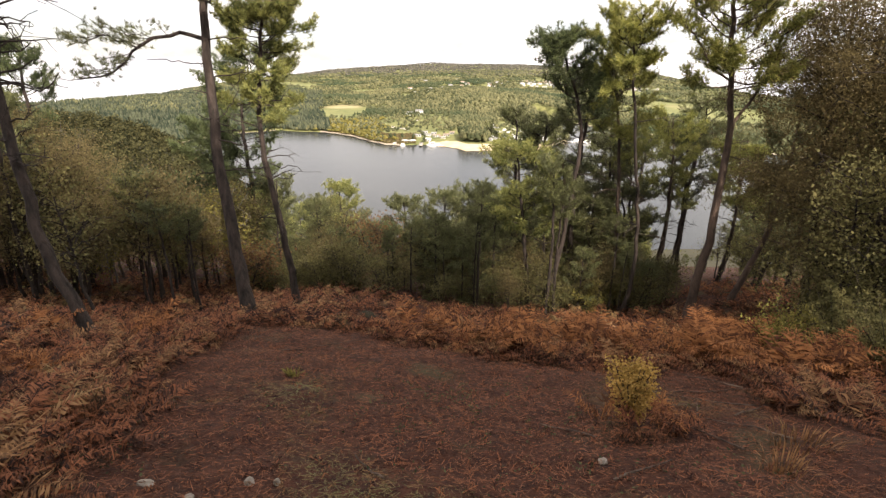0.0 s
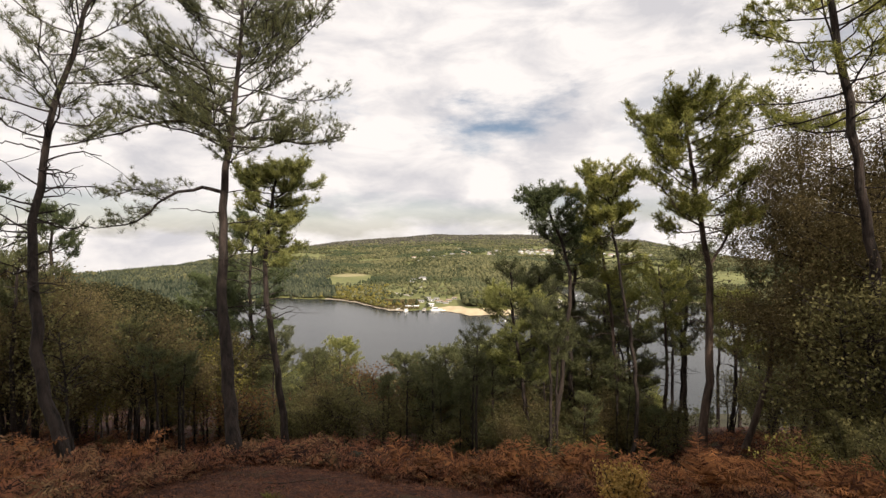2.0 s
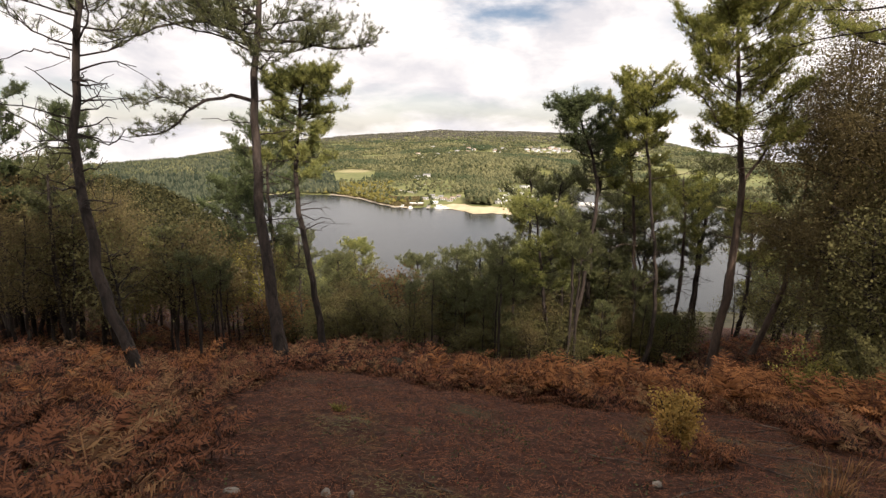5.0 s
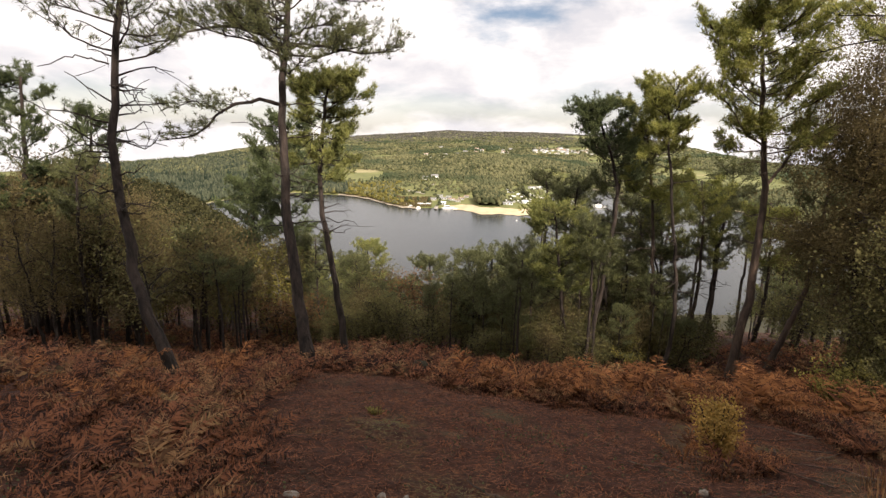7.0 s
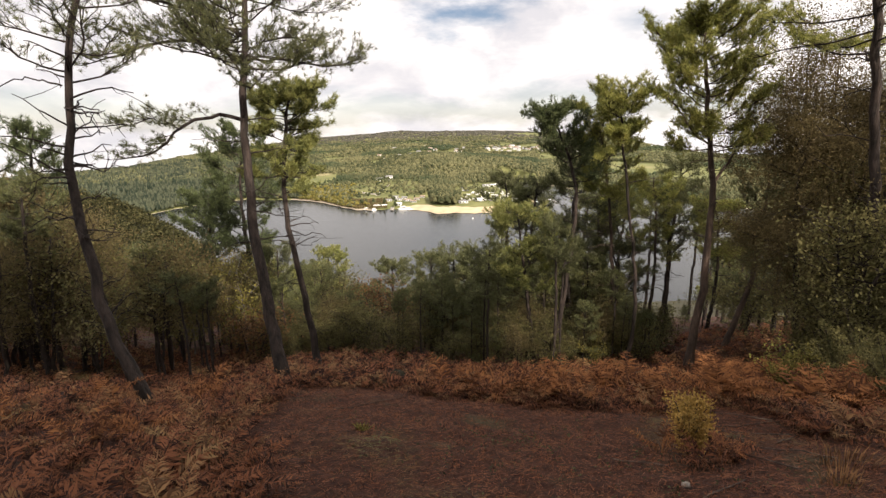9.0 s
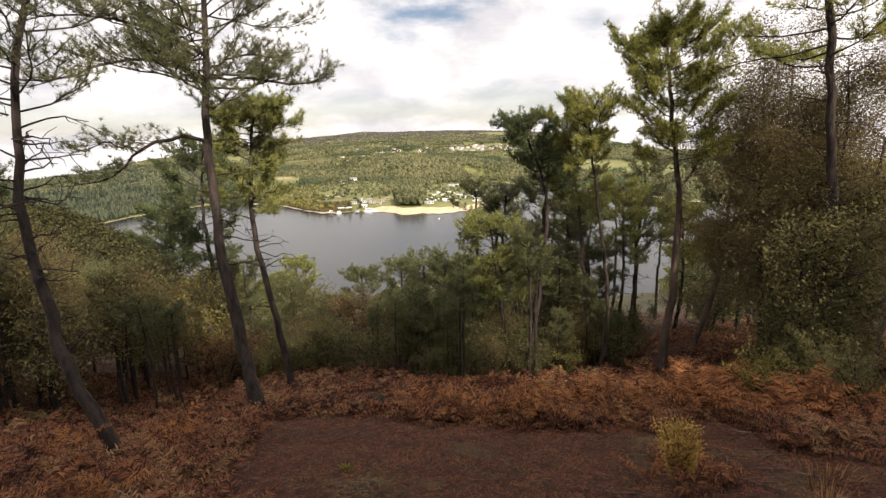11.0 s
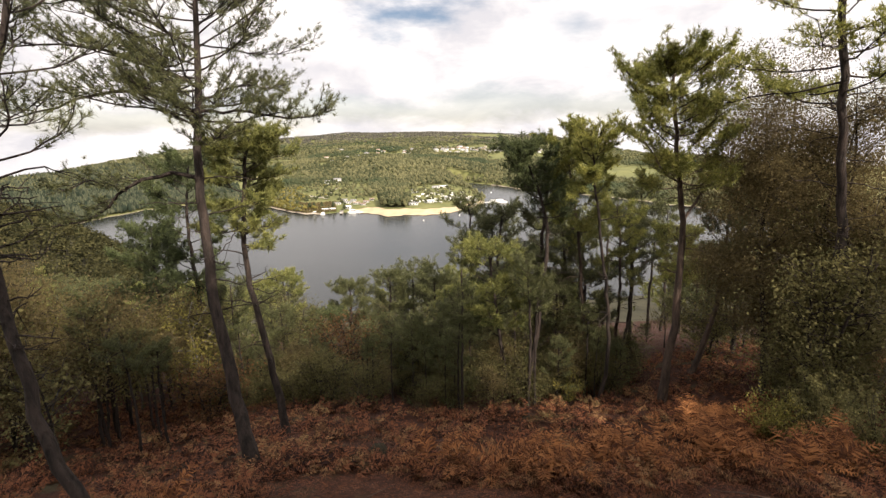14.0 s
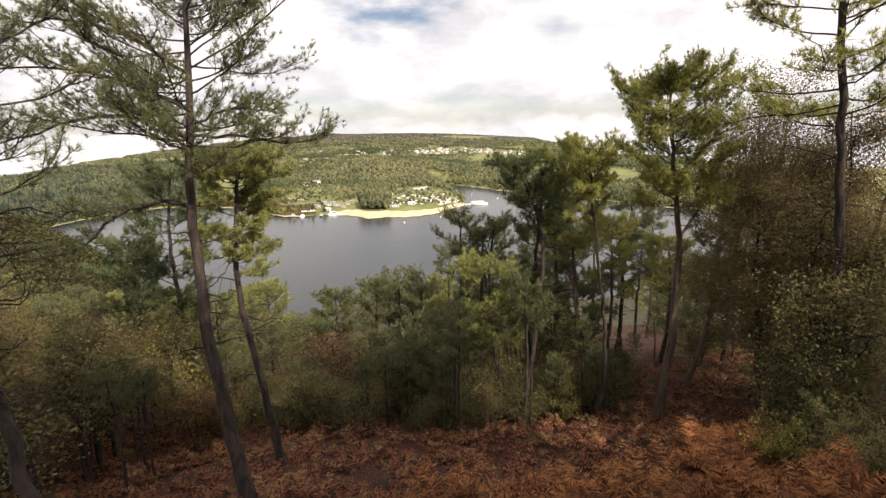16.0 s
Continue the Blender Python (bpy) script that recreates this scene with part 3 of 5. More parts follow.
pine("slender dark leaning pine with sparse bare twigs among bracken",
     [(-3.62, 4.7, 0.38), (-3.93, 4.86, 0.97), (-4.14, 4.96, 1.52), (-4.26, 5.07, 2.07), (-4.36, 5.18, 2.43), (-4.45, 5.28, 2.91), (-4.47, 5.39, 3.33), (-4.45, 5.48, 3.88), (-4.36, 5.55, 4.55), (-4.22, 5.65, 5.1), (-4.1, 5.75, 5.7), (-4.0, 5.8, 6.3)],
     0.064, 0.016, (0.63, 1.0), 1.0, 26, 12, bare=28, blades=16, length=0.08, width=0.0028, subs=7, sub_len=0.38, shape=(0.8, 1.0, 0.6), rise=(0.2, 0.7),
     own=[([(-4.5, 5.45, 3.85), (-4.75, 5.3, 3.9), (-5.05, 5.1, 3.75)], 0.011, 0.9, 0, 0.3), ([(-4.48, 5.3, 2.9), (-4.72, 5.2, 3.1), (-5.0, 5.0, 3.35)], 0.012, 0.9, 0, 0.3), ([(-4.48, 5.4, 3.62), (-4.2, 5.3, 3.55), (-4.05, 5.2, 3.34)], 0.009, 0.9, 0, 0.3)])
# the pines down the slope
pine("bushy-topped pine with dead lower branches on the slope", [(-2.62, 8.35, -0.95), (-2.7, 8.42, -0.2), (-2.78, 8.47, 0.3), (-2.92, 8.54, 1.1), (-3.04, 8.61, 1.85), (-3.07, 8.69, 2.55), (-3.02, 8.76, 3.25), (-2.96, 8.83, 3.75), (-2.87, 8.9, 4.12)],
     0.07, 0.016, (0.6, 1.0), 0.72, 34, 13, needle=M_NEEDLE_M, bare=16, subs=9, sub_len=0.34, shape=(0.8, 1.0, 0.8), rise=(0.0, 0.5), gap=0.06,
     own=[([(-3.0, 8.6, 1.7), (-2.75, 8.5, 1.62), (-2.5, 8.45, 1.68), (-2.35, 8.4, 1.58)], 0.01, 0.9, 0, 0.3), ([(-2.98, 8.6, 1.45), (-2.7, 8.7, 1.4), (-2.52, 8.7, 1.5)], 0.008, 0.9, 0, 0.3)])
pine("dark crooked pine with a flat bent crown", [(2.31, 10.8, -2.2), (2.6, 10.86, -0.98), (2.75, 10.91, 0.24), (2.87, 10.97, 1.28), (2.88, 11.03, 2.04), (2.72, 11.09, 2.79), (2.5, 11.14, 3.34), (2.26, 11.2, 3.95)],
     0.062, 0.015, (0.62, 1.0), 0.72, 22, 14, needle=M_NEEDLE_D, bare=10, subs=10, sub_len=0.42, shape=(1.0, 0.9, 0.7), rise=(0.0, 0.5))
pine("young dense pine in front of the lake", [(2.1, 11.3, -2.2), (1.95, 11.3, -1.0), (1.78, 11.3, 0.2), (1.6, 11.3, 1.55)],
     0.06, 0.015, (0.5, 1.0), 0.75, 26, 15, needle=M_NEEDLE_M, subs=10, sub_len=0.42, shape=(1.0, 1.0, 0.6), bare=4)
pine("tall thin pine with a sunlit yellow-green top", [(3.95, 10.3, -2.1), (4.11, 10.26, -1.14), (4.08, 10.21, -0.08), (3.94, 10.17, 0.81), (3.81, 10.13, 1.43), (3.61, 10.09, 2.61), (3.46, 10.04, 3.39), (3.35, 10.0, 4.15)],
     0.048, 0.014, (0.76, 1.0), 0.55, 22, 16, needle=M_NEEDLE_SUN, bare=14, subs=8, sub_len=0.36, shape=(0.7, 1.0, 0.7), gap=0.06)
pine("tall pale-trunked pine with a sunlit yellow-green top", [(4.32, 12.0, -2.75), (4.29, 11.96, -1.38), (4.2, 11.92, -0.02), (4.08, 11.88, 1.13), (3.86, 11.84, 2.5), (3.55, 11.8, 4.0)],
     0.062, 0.016, (0.68, 1.0), 0.78, 26, 17, bark=M_BARK_RED, needle=M_NEEDLE_SUN, bare=9, subs=9, sub_len=0.42, shape=(0.7, 1.0, 0.7), gap=0.06)
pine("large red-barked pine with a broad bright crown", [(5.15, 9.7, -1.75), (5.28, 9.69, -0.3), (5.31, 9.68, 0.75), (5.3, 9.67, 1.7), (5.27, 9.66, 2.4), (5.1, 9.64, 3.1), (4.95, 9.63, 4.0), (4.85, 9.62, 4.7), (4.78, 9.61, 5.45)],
     0.088, 0.018, (0.6, 1.0), 1.15, 40, 18, bark=M_BARK_RED, needle=M_NEEDLE_SUN, bare=12, subs=14, sub_len=0.46, shape=(0.9, 1.0, 0.5), rise=(0.1, 0.7), gap=0.065,
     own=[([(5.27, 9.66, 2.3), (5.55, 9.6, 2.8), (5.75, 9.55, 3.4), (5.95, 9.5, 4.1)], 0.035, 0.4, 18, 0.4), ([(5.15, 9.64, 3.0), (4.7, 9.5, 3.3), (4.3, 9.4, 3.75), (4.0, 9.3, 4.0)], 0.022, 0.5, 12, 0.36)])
pine("leaning pale-trunked pine on the slope", [(6.7, 10.95, -2.15), (7.14, 11.1, -0.97), (7.42, 11.2, -0.3), (7.58, 11.3, 0.58), (7.7, 11.4, 1.5), (7.75, 11.5, 2.9)],
     0.075, 0.018, (0.6, 1.0), 0.8, 16, 19, bark=M_BARK_RED, needle=M_NEEDLE, bare=8, subs=7)
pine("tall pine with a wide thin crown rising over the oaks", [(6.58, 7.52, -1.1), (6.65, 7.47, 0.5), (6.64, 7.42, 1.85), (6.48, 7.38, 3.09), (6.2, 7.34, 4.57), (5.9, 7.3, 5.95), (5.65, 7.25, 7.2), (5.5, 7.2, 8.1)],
     0.095, 0.025, (0.55, 1.0), 1.6, 44, 20, needle=M_NEEDLE_SUN, bark=M_BARK, bare=12, subs=11, sub_len=0.45, shape=(0.9, 1.0, 0.7), rise=(0.1, 0.5))
pine("dark pine standing among leafy saplings", [(-9.4, 9.5, -0.8), (-9.3, 9.5, 0.99), (-9.14, 9.5, 2.36), (-8.95, 9.5, 4.1)], 0.08, 0.02, (0.42, 1.0), 1.0, 26, 21, needle=M_NEEDLE_D, subs=9, sub_len=0.36)
pine("thin pine rising over the saplings", [(-10.67, 13.0, -1.9), (-10.49, 13.0, 0.28), (-10.32, 13.0, 2.12), (-10.21, 13.0, 3.5)], 0.07, 0.02, (0.6, 1.0), 0.75, 16, 22, needle=M_NEEDLE_D, subs=8, length=0.12, width=0.005)

# leafy trees near the clearing
def on(x, y, sink=0.03):
    return (x, y, float(ground_z(x, y)) - sink)

broadleaf("browning oak with dense small leaves beside the clearing", on(7.0, 8.9), 6.7, 1.35, 31, leaf=M_LEAF_B, r0=0.075, crown_from=0.16, clumps=1750, per=56, size=0.039, puff=0.2, stems=2, full=True)
broadleaf("shrubby oak in brown and olive leaf", on(6.6, 7.5), 2.3, 0.8, 32, leaf=M_LEAF, r0=0.035, crown_from=0.05, clumps=380, per=52, size=0.039, puff=0.14, stems=3)
broadleaf("tall leafy oak with dark foliage", on(7.9, 9.7), 7.2, 1.5, 33, leaf=M_LEAF_B, r0=0.09, crown_from=0.12, clumps=1750, per=56, size=0.039, puff=0.2, stems=2, full=True)
broadleaf("olive-leaved oak thick with foliage to the ground", on(7.9, 7.9), 4.6, 1.1, 35, leaf=M_LEAF, r0=0.06, crown_from=0.06, clumps=620, per=56, size=0.039, puff=0.18, stems=2)
broadleaf("young oak with brown leaves behind the others", on(9.3, 11.4), 6.2, 1.3, 36, leaf=M_LEAF_B, r0=0.07, crown_from=0.15, clumps=700, per=52, size=0.039, puff=0.19, stems=2, full=True)
broadleaf("low dense oak at the edge of the wood", on(10.4, 9.2), 5.2, 1.3, 37, leaf=M_LEAF, r0=0.06, crown_from=0.06, clumps=600, per=52, size=0.039, puff=0.2, stems=2, full=True)
broadleaf("olive oak in full leaf down to the bracken", on(6.35, 7.15), 3.4, 0.85, 38, leaf=M_LEAF, r0=0.045, crown_from=0.06, clumps=460, per=26, size=0.058, puff=0.16, stems=3, full=True)
broadleaf("dark leafy oak behind the ferns", on(7.75, 8.2), 6.6, 1.2, 39, leaf=M_LEAF_B, r0=0.06, crown_from=0.1, clumps=700, per=52, size=0.039, puff=0.18, stems=2, full=True)
broadleaf("pale leaning birch among ferns", on(7.75, 7.4), 4.5, 1.0, 34, bark=M_BARK_GREY, leaf=M_LEAF, r0=0.05, lean=(0.22, 0.0), crown_from=0.4, clumps=200, per=22)

rng = np.random.default_rng(5)
oak_a = broadleaf("thin olive-leaved oak sapling in the wood", on(-7.69, 8.8), 2.9, 0.9, 41, leaf=M_LEAF, stems=2, r0=0.04, crown_from=0.42, clumps=210, per=17, size=0.062, puff=0.2, group="saplings of the wood", name="oak_sapling", joined=True)
oak_b = broadleaf("thin brown-leaved oak sapling in the wood", on(-6.3, 10.5), 2.9, 0.9, 42, leaf=M_LEAF_B, stems=1, r0=0.045, crown_from=0.48, clumps=200, per=17, size=0.062, puff=0.2, group="saplings of the wood", name="oak_sapling", joined=True)
oak_c = broadleaf("tall thin oak with olive-brown leaves", on(-9.4, 10.4), 4.6, 1.0, 46, leaf=M_LEAF_B, stems=2, r0=0.05, crown_from=0.34, clumps=430, per=24, size=0.045, puff=0.2, group="thin oaks of the wood", name="oak_tree", joined=True)
birch_a = broadleaf("slender birch sapling with yellowing leaves", on(-5.2, 12.2), 3.0, 0.8, 43, bark=M_BARK_GREY, leaf=M_LEAF_Y, stems=1, r0=0.035, crown_from=0.3, clumps=150, per=16, size=0.06, puff=0.2, group="saplings of the wood", name="birch_sapling", joined=True)
shrub_b = broadleaf("low rust-brown shrub under the trees", on(-1.6, 13.2), 1.8, 0.8, 45, leaf=M_LEAF_R, stems=3, r0=0.03, crown_from=0.1, clumps=200, per=17, size=0.062, puff=0.18, group="undergrowth shrubs", name="shrub", joined=True)
shrub_a = broadleaf("low olive-green shrub under the pines", on(-0.4, 12.5), 1.9, 0.9, 44, leaf=M_LEAF, stems=3, r0=0.03, crown_from=0.1, clumps=230, per=17, size=0.062, puff=0.18, group="undergrowth shrubs", name="shrub", joined=True)
pine_a = pine("dense young pine on the lower slope", [on(-5.0, 24.0), (-4.98, 24.0, -4.6), (-5.0, 24.0, -3.3), (-5.02, 24.0, -2.1)], 0.09, 0.02, (0.2, 1.0), 1.1, 30, 51, needle=M_NEEDLE_M, blades=13, length=0.14, width=0.009, subs=7, sub_len=0.5, gap=0.1, shape=(1.0, 0.9, 0.45), group="pines of the lower slope", joined=True)
pine_b = pine("round-crowned dark pine on the lower slope", [on(1.35, 28.0), (1.35, 28.0, -6.2), (1.4, 28.0, -4.4), (1.36, 28.0, -3.1)], 0.1, 0.03, (0.3, 1.0), 1.7, 30, 52, needle=M_NEEDLE, blades=13, length=0.16, width=0.01, subs=8, sub_len=0.65, gap=0.12, shape=(0.9, 1.0, 0.75), rise=(0.1, 0.6), group="pines of the lower slope", joined=True)
for x, y, z, reach, seed, needle in [(-2.1, 26.0, -3.3, 1.1, 57, M_NEEDLE), (0.0, 27.0, -3.3, 1.3, 58, M_NEEDLE), (2.3, 26.0, -3.1, 1.3, 59, M_NEEDLE), (-3.4, 24.0, -4.2, 0.9, 60, M_NEEDLE_D)]:
    b0 = on(x, y)
    pine("dark green pine below the bracken in front of the lake", [b0, (x, y, b0[2] + 0.4 * (z - b0[2])), (x + 0.08, y, b0[2] + 0.75 * (z - b0[2])), (x, y, z)], 0.09, 0.02, (0.25, 1.0), reach, 28, seed, needle=needle,
         blades=13, length=0.15, width=0.009, subs=8, sub_len=0.55, gap=0.11, shape=(0.9, 1.0, 0.6), rise=(0.1, 0.7), group="pines of the lower slope", joined=True)
pine_c = pine("slim pine with a long bare trunk", [on(5.2, 15.5), (5.25, 15.5, -1.0), (5.15, 15.5, 0.6), (5.05, 15.5, 1.8)], 0.065, 0.02, (0.62, 1.0), 0.85, 14, 53, needle=M_NEEDLE, blades=9, length=0.15, width=0.007, subs=7, bare=3, gap=0.1, group="pines of the lower slope", joined=True)
pine_d = pine("dense young pine with a low green crown", [on(3.3, 14.0), (3.3, 14.0, -1.6), (3.35, 14.0, -0.3), (3.3, 14.0, 0.9)], 0.06, 0.015, (0.12, 1.0), 1.05, 28, 54, needle=M_NEEDLE, blades=11, length=0.13, width=0.006, subs=8, gap=0.1, shape=(0.9, 1.0, 0.4), group="pines of the lower slope", joined=True)

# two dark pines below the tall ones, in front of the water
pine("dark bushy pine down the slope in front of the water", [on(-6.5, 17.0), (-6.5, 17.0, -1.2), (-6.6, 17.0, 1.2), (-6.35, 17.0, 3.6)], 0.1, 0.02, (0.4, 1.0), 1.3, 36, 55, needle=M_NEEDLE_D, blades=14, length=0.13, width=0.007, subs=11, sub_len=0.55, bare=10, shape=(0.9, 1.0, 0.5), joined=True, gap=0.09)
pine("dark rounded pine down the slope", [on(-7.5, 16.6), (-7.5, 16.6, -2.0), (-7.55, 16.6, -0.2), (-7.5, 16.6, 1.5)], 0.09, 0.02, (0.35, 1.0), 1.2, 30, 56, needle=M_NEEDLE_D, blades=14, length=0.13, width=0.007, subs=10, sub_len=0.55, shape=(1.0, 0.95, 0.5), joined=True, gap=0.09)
# the pines between the water and the red-barked one
for i, (x, y, z) in enumerate([(6.1, 13.8, 2.1), (6.9, 14.6, 1.7), (5.2, 14.2, 1.3), (3.1, 12.9, 1.0), (7.9, 13.6, 1.4), (4.7, 13.0, 0.4)]):
    b0 = on(x, y)
    pine("thin-stemmed pine with a yellowish crown among its fellows", [b0, (x + 0.15, y, b0[2] + 0.35 * (z - b0[2])), (x + 0.1, y, b0[2] + 0.7 * (z - b0[2])), (x - 0.1, y, z)], 0.06, 0.015, (0.5, 1.0), 0.75, 22, 140 + i,
         needle=M_NEEDLE_SUN if i % 2 == 0 else M_NEEDLE, bark=M_BARK if i % 3 else M_BARK_RED, blades=12, length=0.12, width=0.006, subs=8, sub_len=0.4, bare=8, shape=(0.9, 1.0, 0.6), joined=True, gap=0.085, group="thin pines of the slope")

# the leafy wood round the clearing
for x, y, s in [(4.9, 13.2, 0.75), (6.6, 14.5, 0.85), (3.0, 16.5, 0.8), (5.2, 17.0, 1.05), (8.6, 16.0, 1.1), (10.2, 14.5, 1.0), (6.9, 17.8, 1.1), (3.9, 19.0, 1.0), (11.5, 17.5, 1.2), (9.6, 19.0, 1.2), (-5.0, 15.0, 0.9), (-7.5, 17.0, 1.0), (-4.6, 18.5, 0.9)]:
    stand(pine_d, x, y, s, x * 2.0, 1.0)
for i in range(54):
    x, y = rng.uniform(-16, -4.6), rng.uniform(9.3, 19)
    if x > -5.5 and y > 12:
        continue
    stand(rng.choice([oak_b, oak_b, birch_a, oak_a, shrub_b]), x, y, rng.uniform(0.8, 1.25), rng.uniform(0, 6.28), rng.uniform(0.9, 1.2))
for i in range(16):
    q, az = rng.uniform(10.8, 15.0), radians(rng.uniform(-44, -34.5))
    stand(oak_c, q * math.sin(az) - 0.6, q * math.cos(az), rng.uniform(0.8, 1.2), rng.uniform(0, 6.28))
for i in range(62):
    x, y = rng.uniform(-4, 11), rng.uniform(11.8, 20)
    stand(rng.choice([shrub_a, pine_d, oak_a, pine_d, pine_d]), x, y, rng.uniform(0.5, 1.05), rng.uniform(0, 6.28), 0.9)
for i in range(14):
    x, y = rng.uniform(-15, -3.2), rng.uniform(12.5, 17)
    stand(rng.choice([shrub_a, shrub_b, oak_b]), x, y, rng.uniform(0.5, 1.1), rng.uniform(0, 6.28), 0.8)
for i in range(18):
    x, y = rng.uniform(2.2, 13), rng.uniform(12.5, 24)
    stand(pine_c, x, y, rng.uniform(0.8, 1.15), rng.uniform(0, 6.28), rng.uniform(0.85, 1.1), free=True)
for i in range(80):
    x = rng.uniform(-5.5, 6.0)
    y = float(np.interp(x, WOOD_FOOT_X, WOOD_FOOT_Y)) + rng.uniform(0.25, 2.4)
    stand(rng.choice([shrub_a, pine_d, oak_b, shrub_a]), x, y, rng.uniform(0.35, 0.62), rng.uniform(0, 6.28), 1.0)
for i in range(16):
    stand(pine_c, rng.uniform(-12, -4.8), rng.uniform(8.6, 10.6), rng.uniform(0.7, 1.0), rng.uniform(0, 6.28), rng.uniform(0.9, 1.1))
for i in range(14):
    x = rng.uniform(-2.5, 5.5)
    stand(pine_c, x, float(np.interp(x, WOOD_FOOT_X, WOOD_FOOT_Y)) + rng.uniform(0.1, 0.8), rng.uniform(0.5, 0.8), rng.uniform(0, 6.28), 1.1)
for x, y, s, p in [(-2.0, 27, 0.95, pine_b), (2.4, 30, 1.0, pine_b), (-3.2, 33, 0.8, pine_a), (3.6, 27, 1.0, pine_a), (-8.5, 24, 1.0, pine_b), (-6.5, 19, 0.75, pine_a)]:
    stand(p, x, y, s, rng.uniform(0, 6.28))
for i in range(150):
    y = rng.uniform(18, 150)
    x = rng.uniform(-0.95, 0.95) * y * 0.9
    stand(rng.choice([pine_a, pine_b, pine_a, oak_a]), x, y, rng.uniform(0.75, 1.1) * (1 + 0.004 * y), rng.uniform(0, 6.28))


# ---------------------------------------------------------------- the far shore
def polar(az, r):
    return r * math.sin(radians(az)), r * math.cos(radians(az))


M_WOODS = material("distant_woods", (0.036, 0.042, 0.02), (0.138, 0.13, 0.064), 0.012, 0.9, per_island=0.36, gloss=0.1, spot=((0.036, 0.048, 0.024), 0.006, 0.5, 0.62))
# heath and conifers, greyed so the colour carries the haze over the ridge
M_WOODS_DARK = material("hazed_heath_and_conifers", (0.042, 0.042, 0.034), (0.1, 0.092, 0.07), 0.02, 0.9, per_island=0.45, gloss=0.1)
M_BANK = material("bank_woods", (0.02, 0.022, 0.01), (0.08, 0.074, 0.031), 0.15, 0.9, per_island=0.5, gloss=0.1, translucent=0.25)
M_WOODS_COOL = material("cool_green_woods", (0.018, 0.026, 0.017), (0.07, 0.076, 0.046), 0.02, 0.9, per_island=0.5, gloss=0.1)
M_SAND = material("beach_sand", (0.38, 0.3, 0.19), (0.52, 0.42, 0.27), 0.15, 0.95)
M_ROCK = material("shore_rock", (0.22, 0.18, 0.13), (0.42, 0.36, 0.27), 0.2, 0.95)
M_TRACK = material("pale_track", (0.36, 0.33, 0.27), (0.5, 0.46, 0.38), 0.2, 0.95)
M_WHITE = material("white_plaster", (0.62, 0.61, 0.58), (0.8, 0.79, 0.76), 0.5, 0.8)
M_SLATE = material("slate_roof", (0.16, 0.155, 0.15), (0.3, 0.29, 0.28), 0.8, 0.7)
M_TERRA = material("brown_tile_roof", (0.22, 0.16, 0.12), (0.34, 0.25, 0.19), 0.8, 0.8)
M_DARKGLASS = material("dark_window", (0.02, 0.022, 0.025), (0.05, 0.055, 0.06), 2.0, 0.2)
M_PLANK = material("weathered_planks", (0.2, 0.18, 0.15), (0.36, 0.33, 0.29), 1.2, 0.9)

FIELDS = [(-11.0, 735, 2.6, 60), (-5.3, 570, 2.0, 30), (-2.0, 535, 1.8, 30), (-5.0, 486, 2.2, 24), (8.4, 500, 4.6, 72), (1.0, 470, 4.4, 22), (2.5, 1225, 3.4, 42), (4.5, 430, 7.0, 12), (-3.0, 1120, 2.2, 40), (-0.5, 1060, 1.4, 30),
          (-8.5, 1150, 1.6, 40), (10.5, 1290, 2.5, 40), (16.5, 1190, 4.0, 70), (20.0, 1330, 5.0, 60), (13.5, 1420, 4.5, 40), (24.0, 900, 3.5, 90), (29.5, 800, 3.0, 70), (6.0, 1430, 2.5, 40), (-16, 1380, 3.0, 60), (14.5, 2150, 3.5, 60), (4.0, 1010, 0.9, 25), (-4.0, 960, 0.9, 25)]


def open_land(az, r):
    """True where no wood grows on the far shore."""
    out = np.zeros(np.shape(az), bool)
    for a, q, da, dq in FIELDS:
        out |= ((az - a) / da) ** 2 + ((r - q + 0.35 * dq) / (dq * 1.5)) ** 2 < 1
    return out


BLOB_V = np.array([[0, 0, 1.0]] + [[0.92 * math.cos(a), 0.92 * math.sin(a), 0.36] for a in np.arange(4) * 1.571] + [[0.85 * math.cos(a + 0.785), 0.85 * math.sin(a + 0.785), -0.4] for a in np.arange(4) * 1.571])
CONE_V = BLOB_V * np.array([0.8, 0.8, 1.25]) - np.array([0, 0, 0.25]) * (np.arange(9) > 0)[:, None]
BLOB_F = np.array([[0, 1 + i, 1 + (i + 1) % 4] for i in range(4)] + [[1 + i, 5 + i, 1 + (i + 1) % 4] for i in range(4)] + [[1 + (i + 1) % 4, 5 + i, 5 + (i + 1) % 4] for i in range(4)])


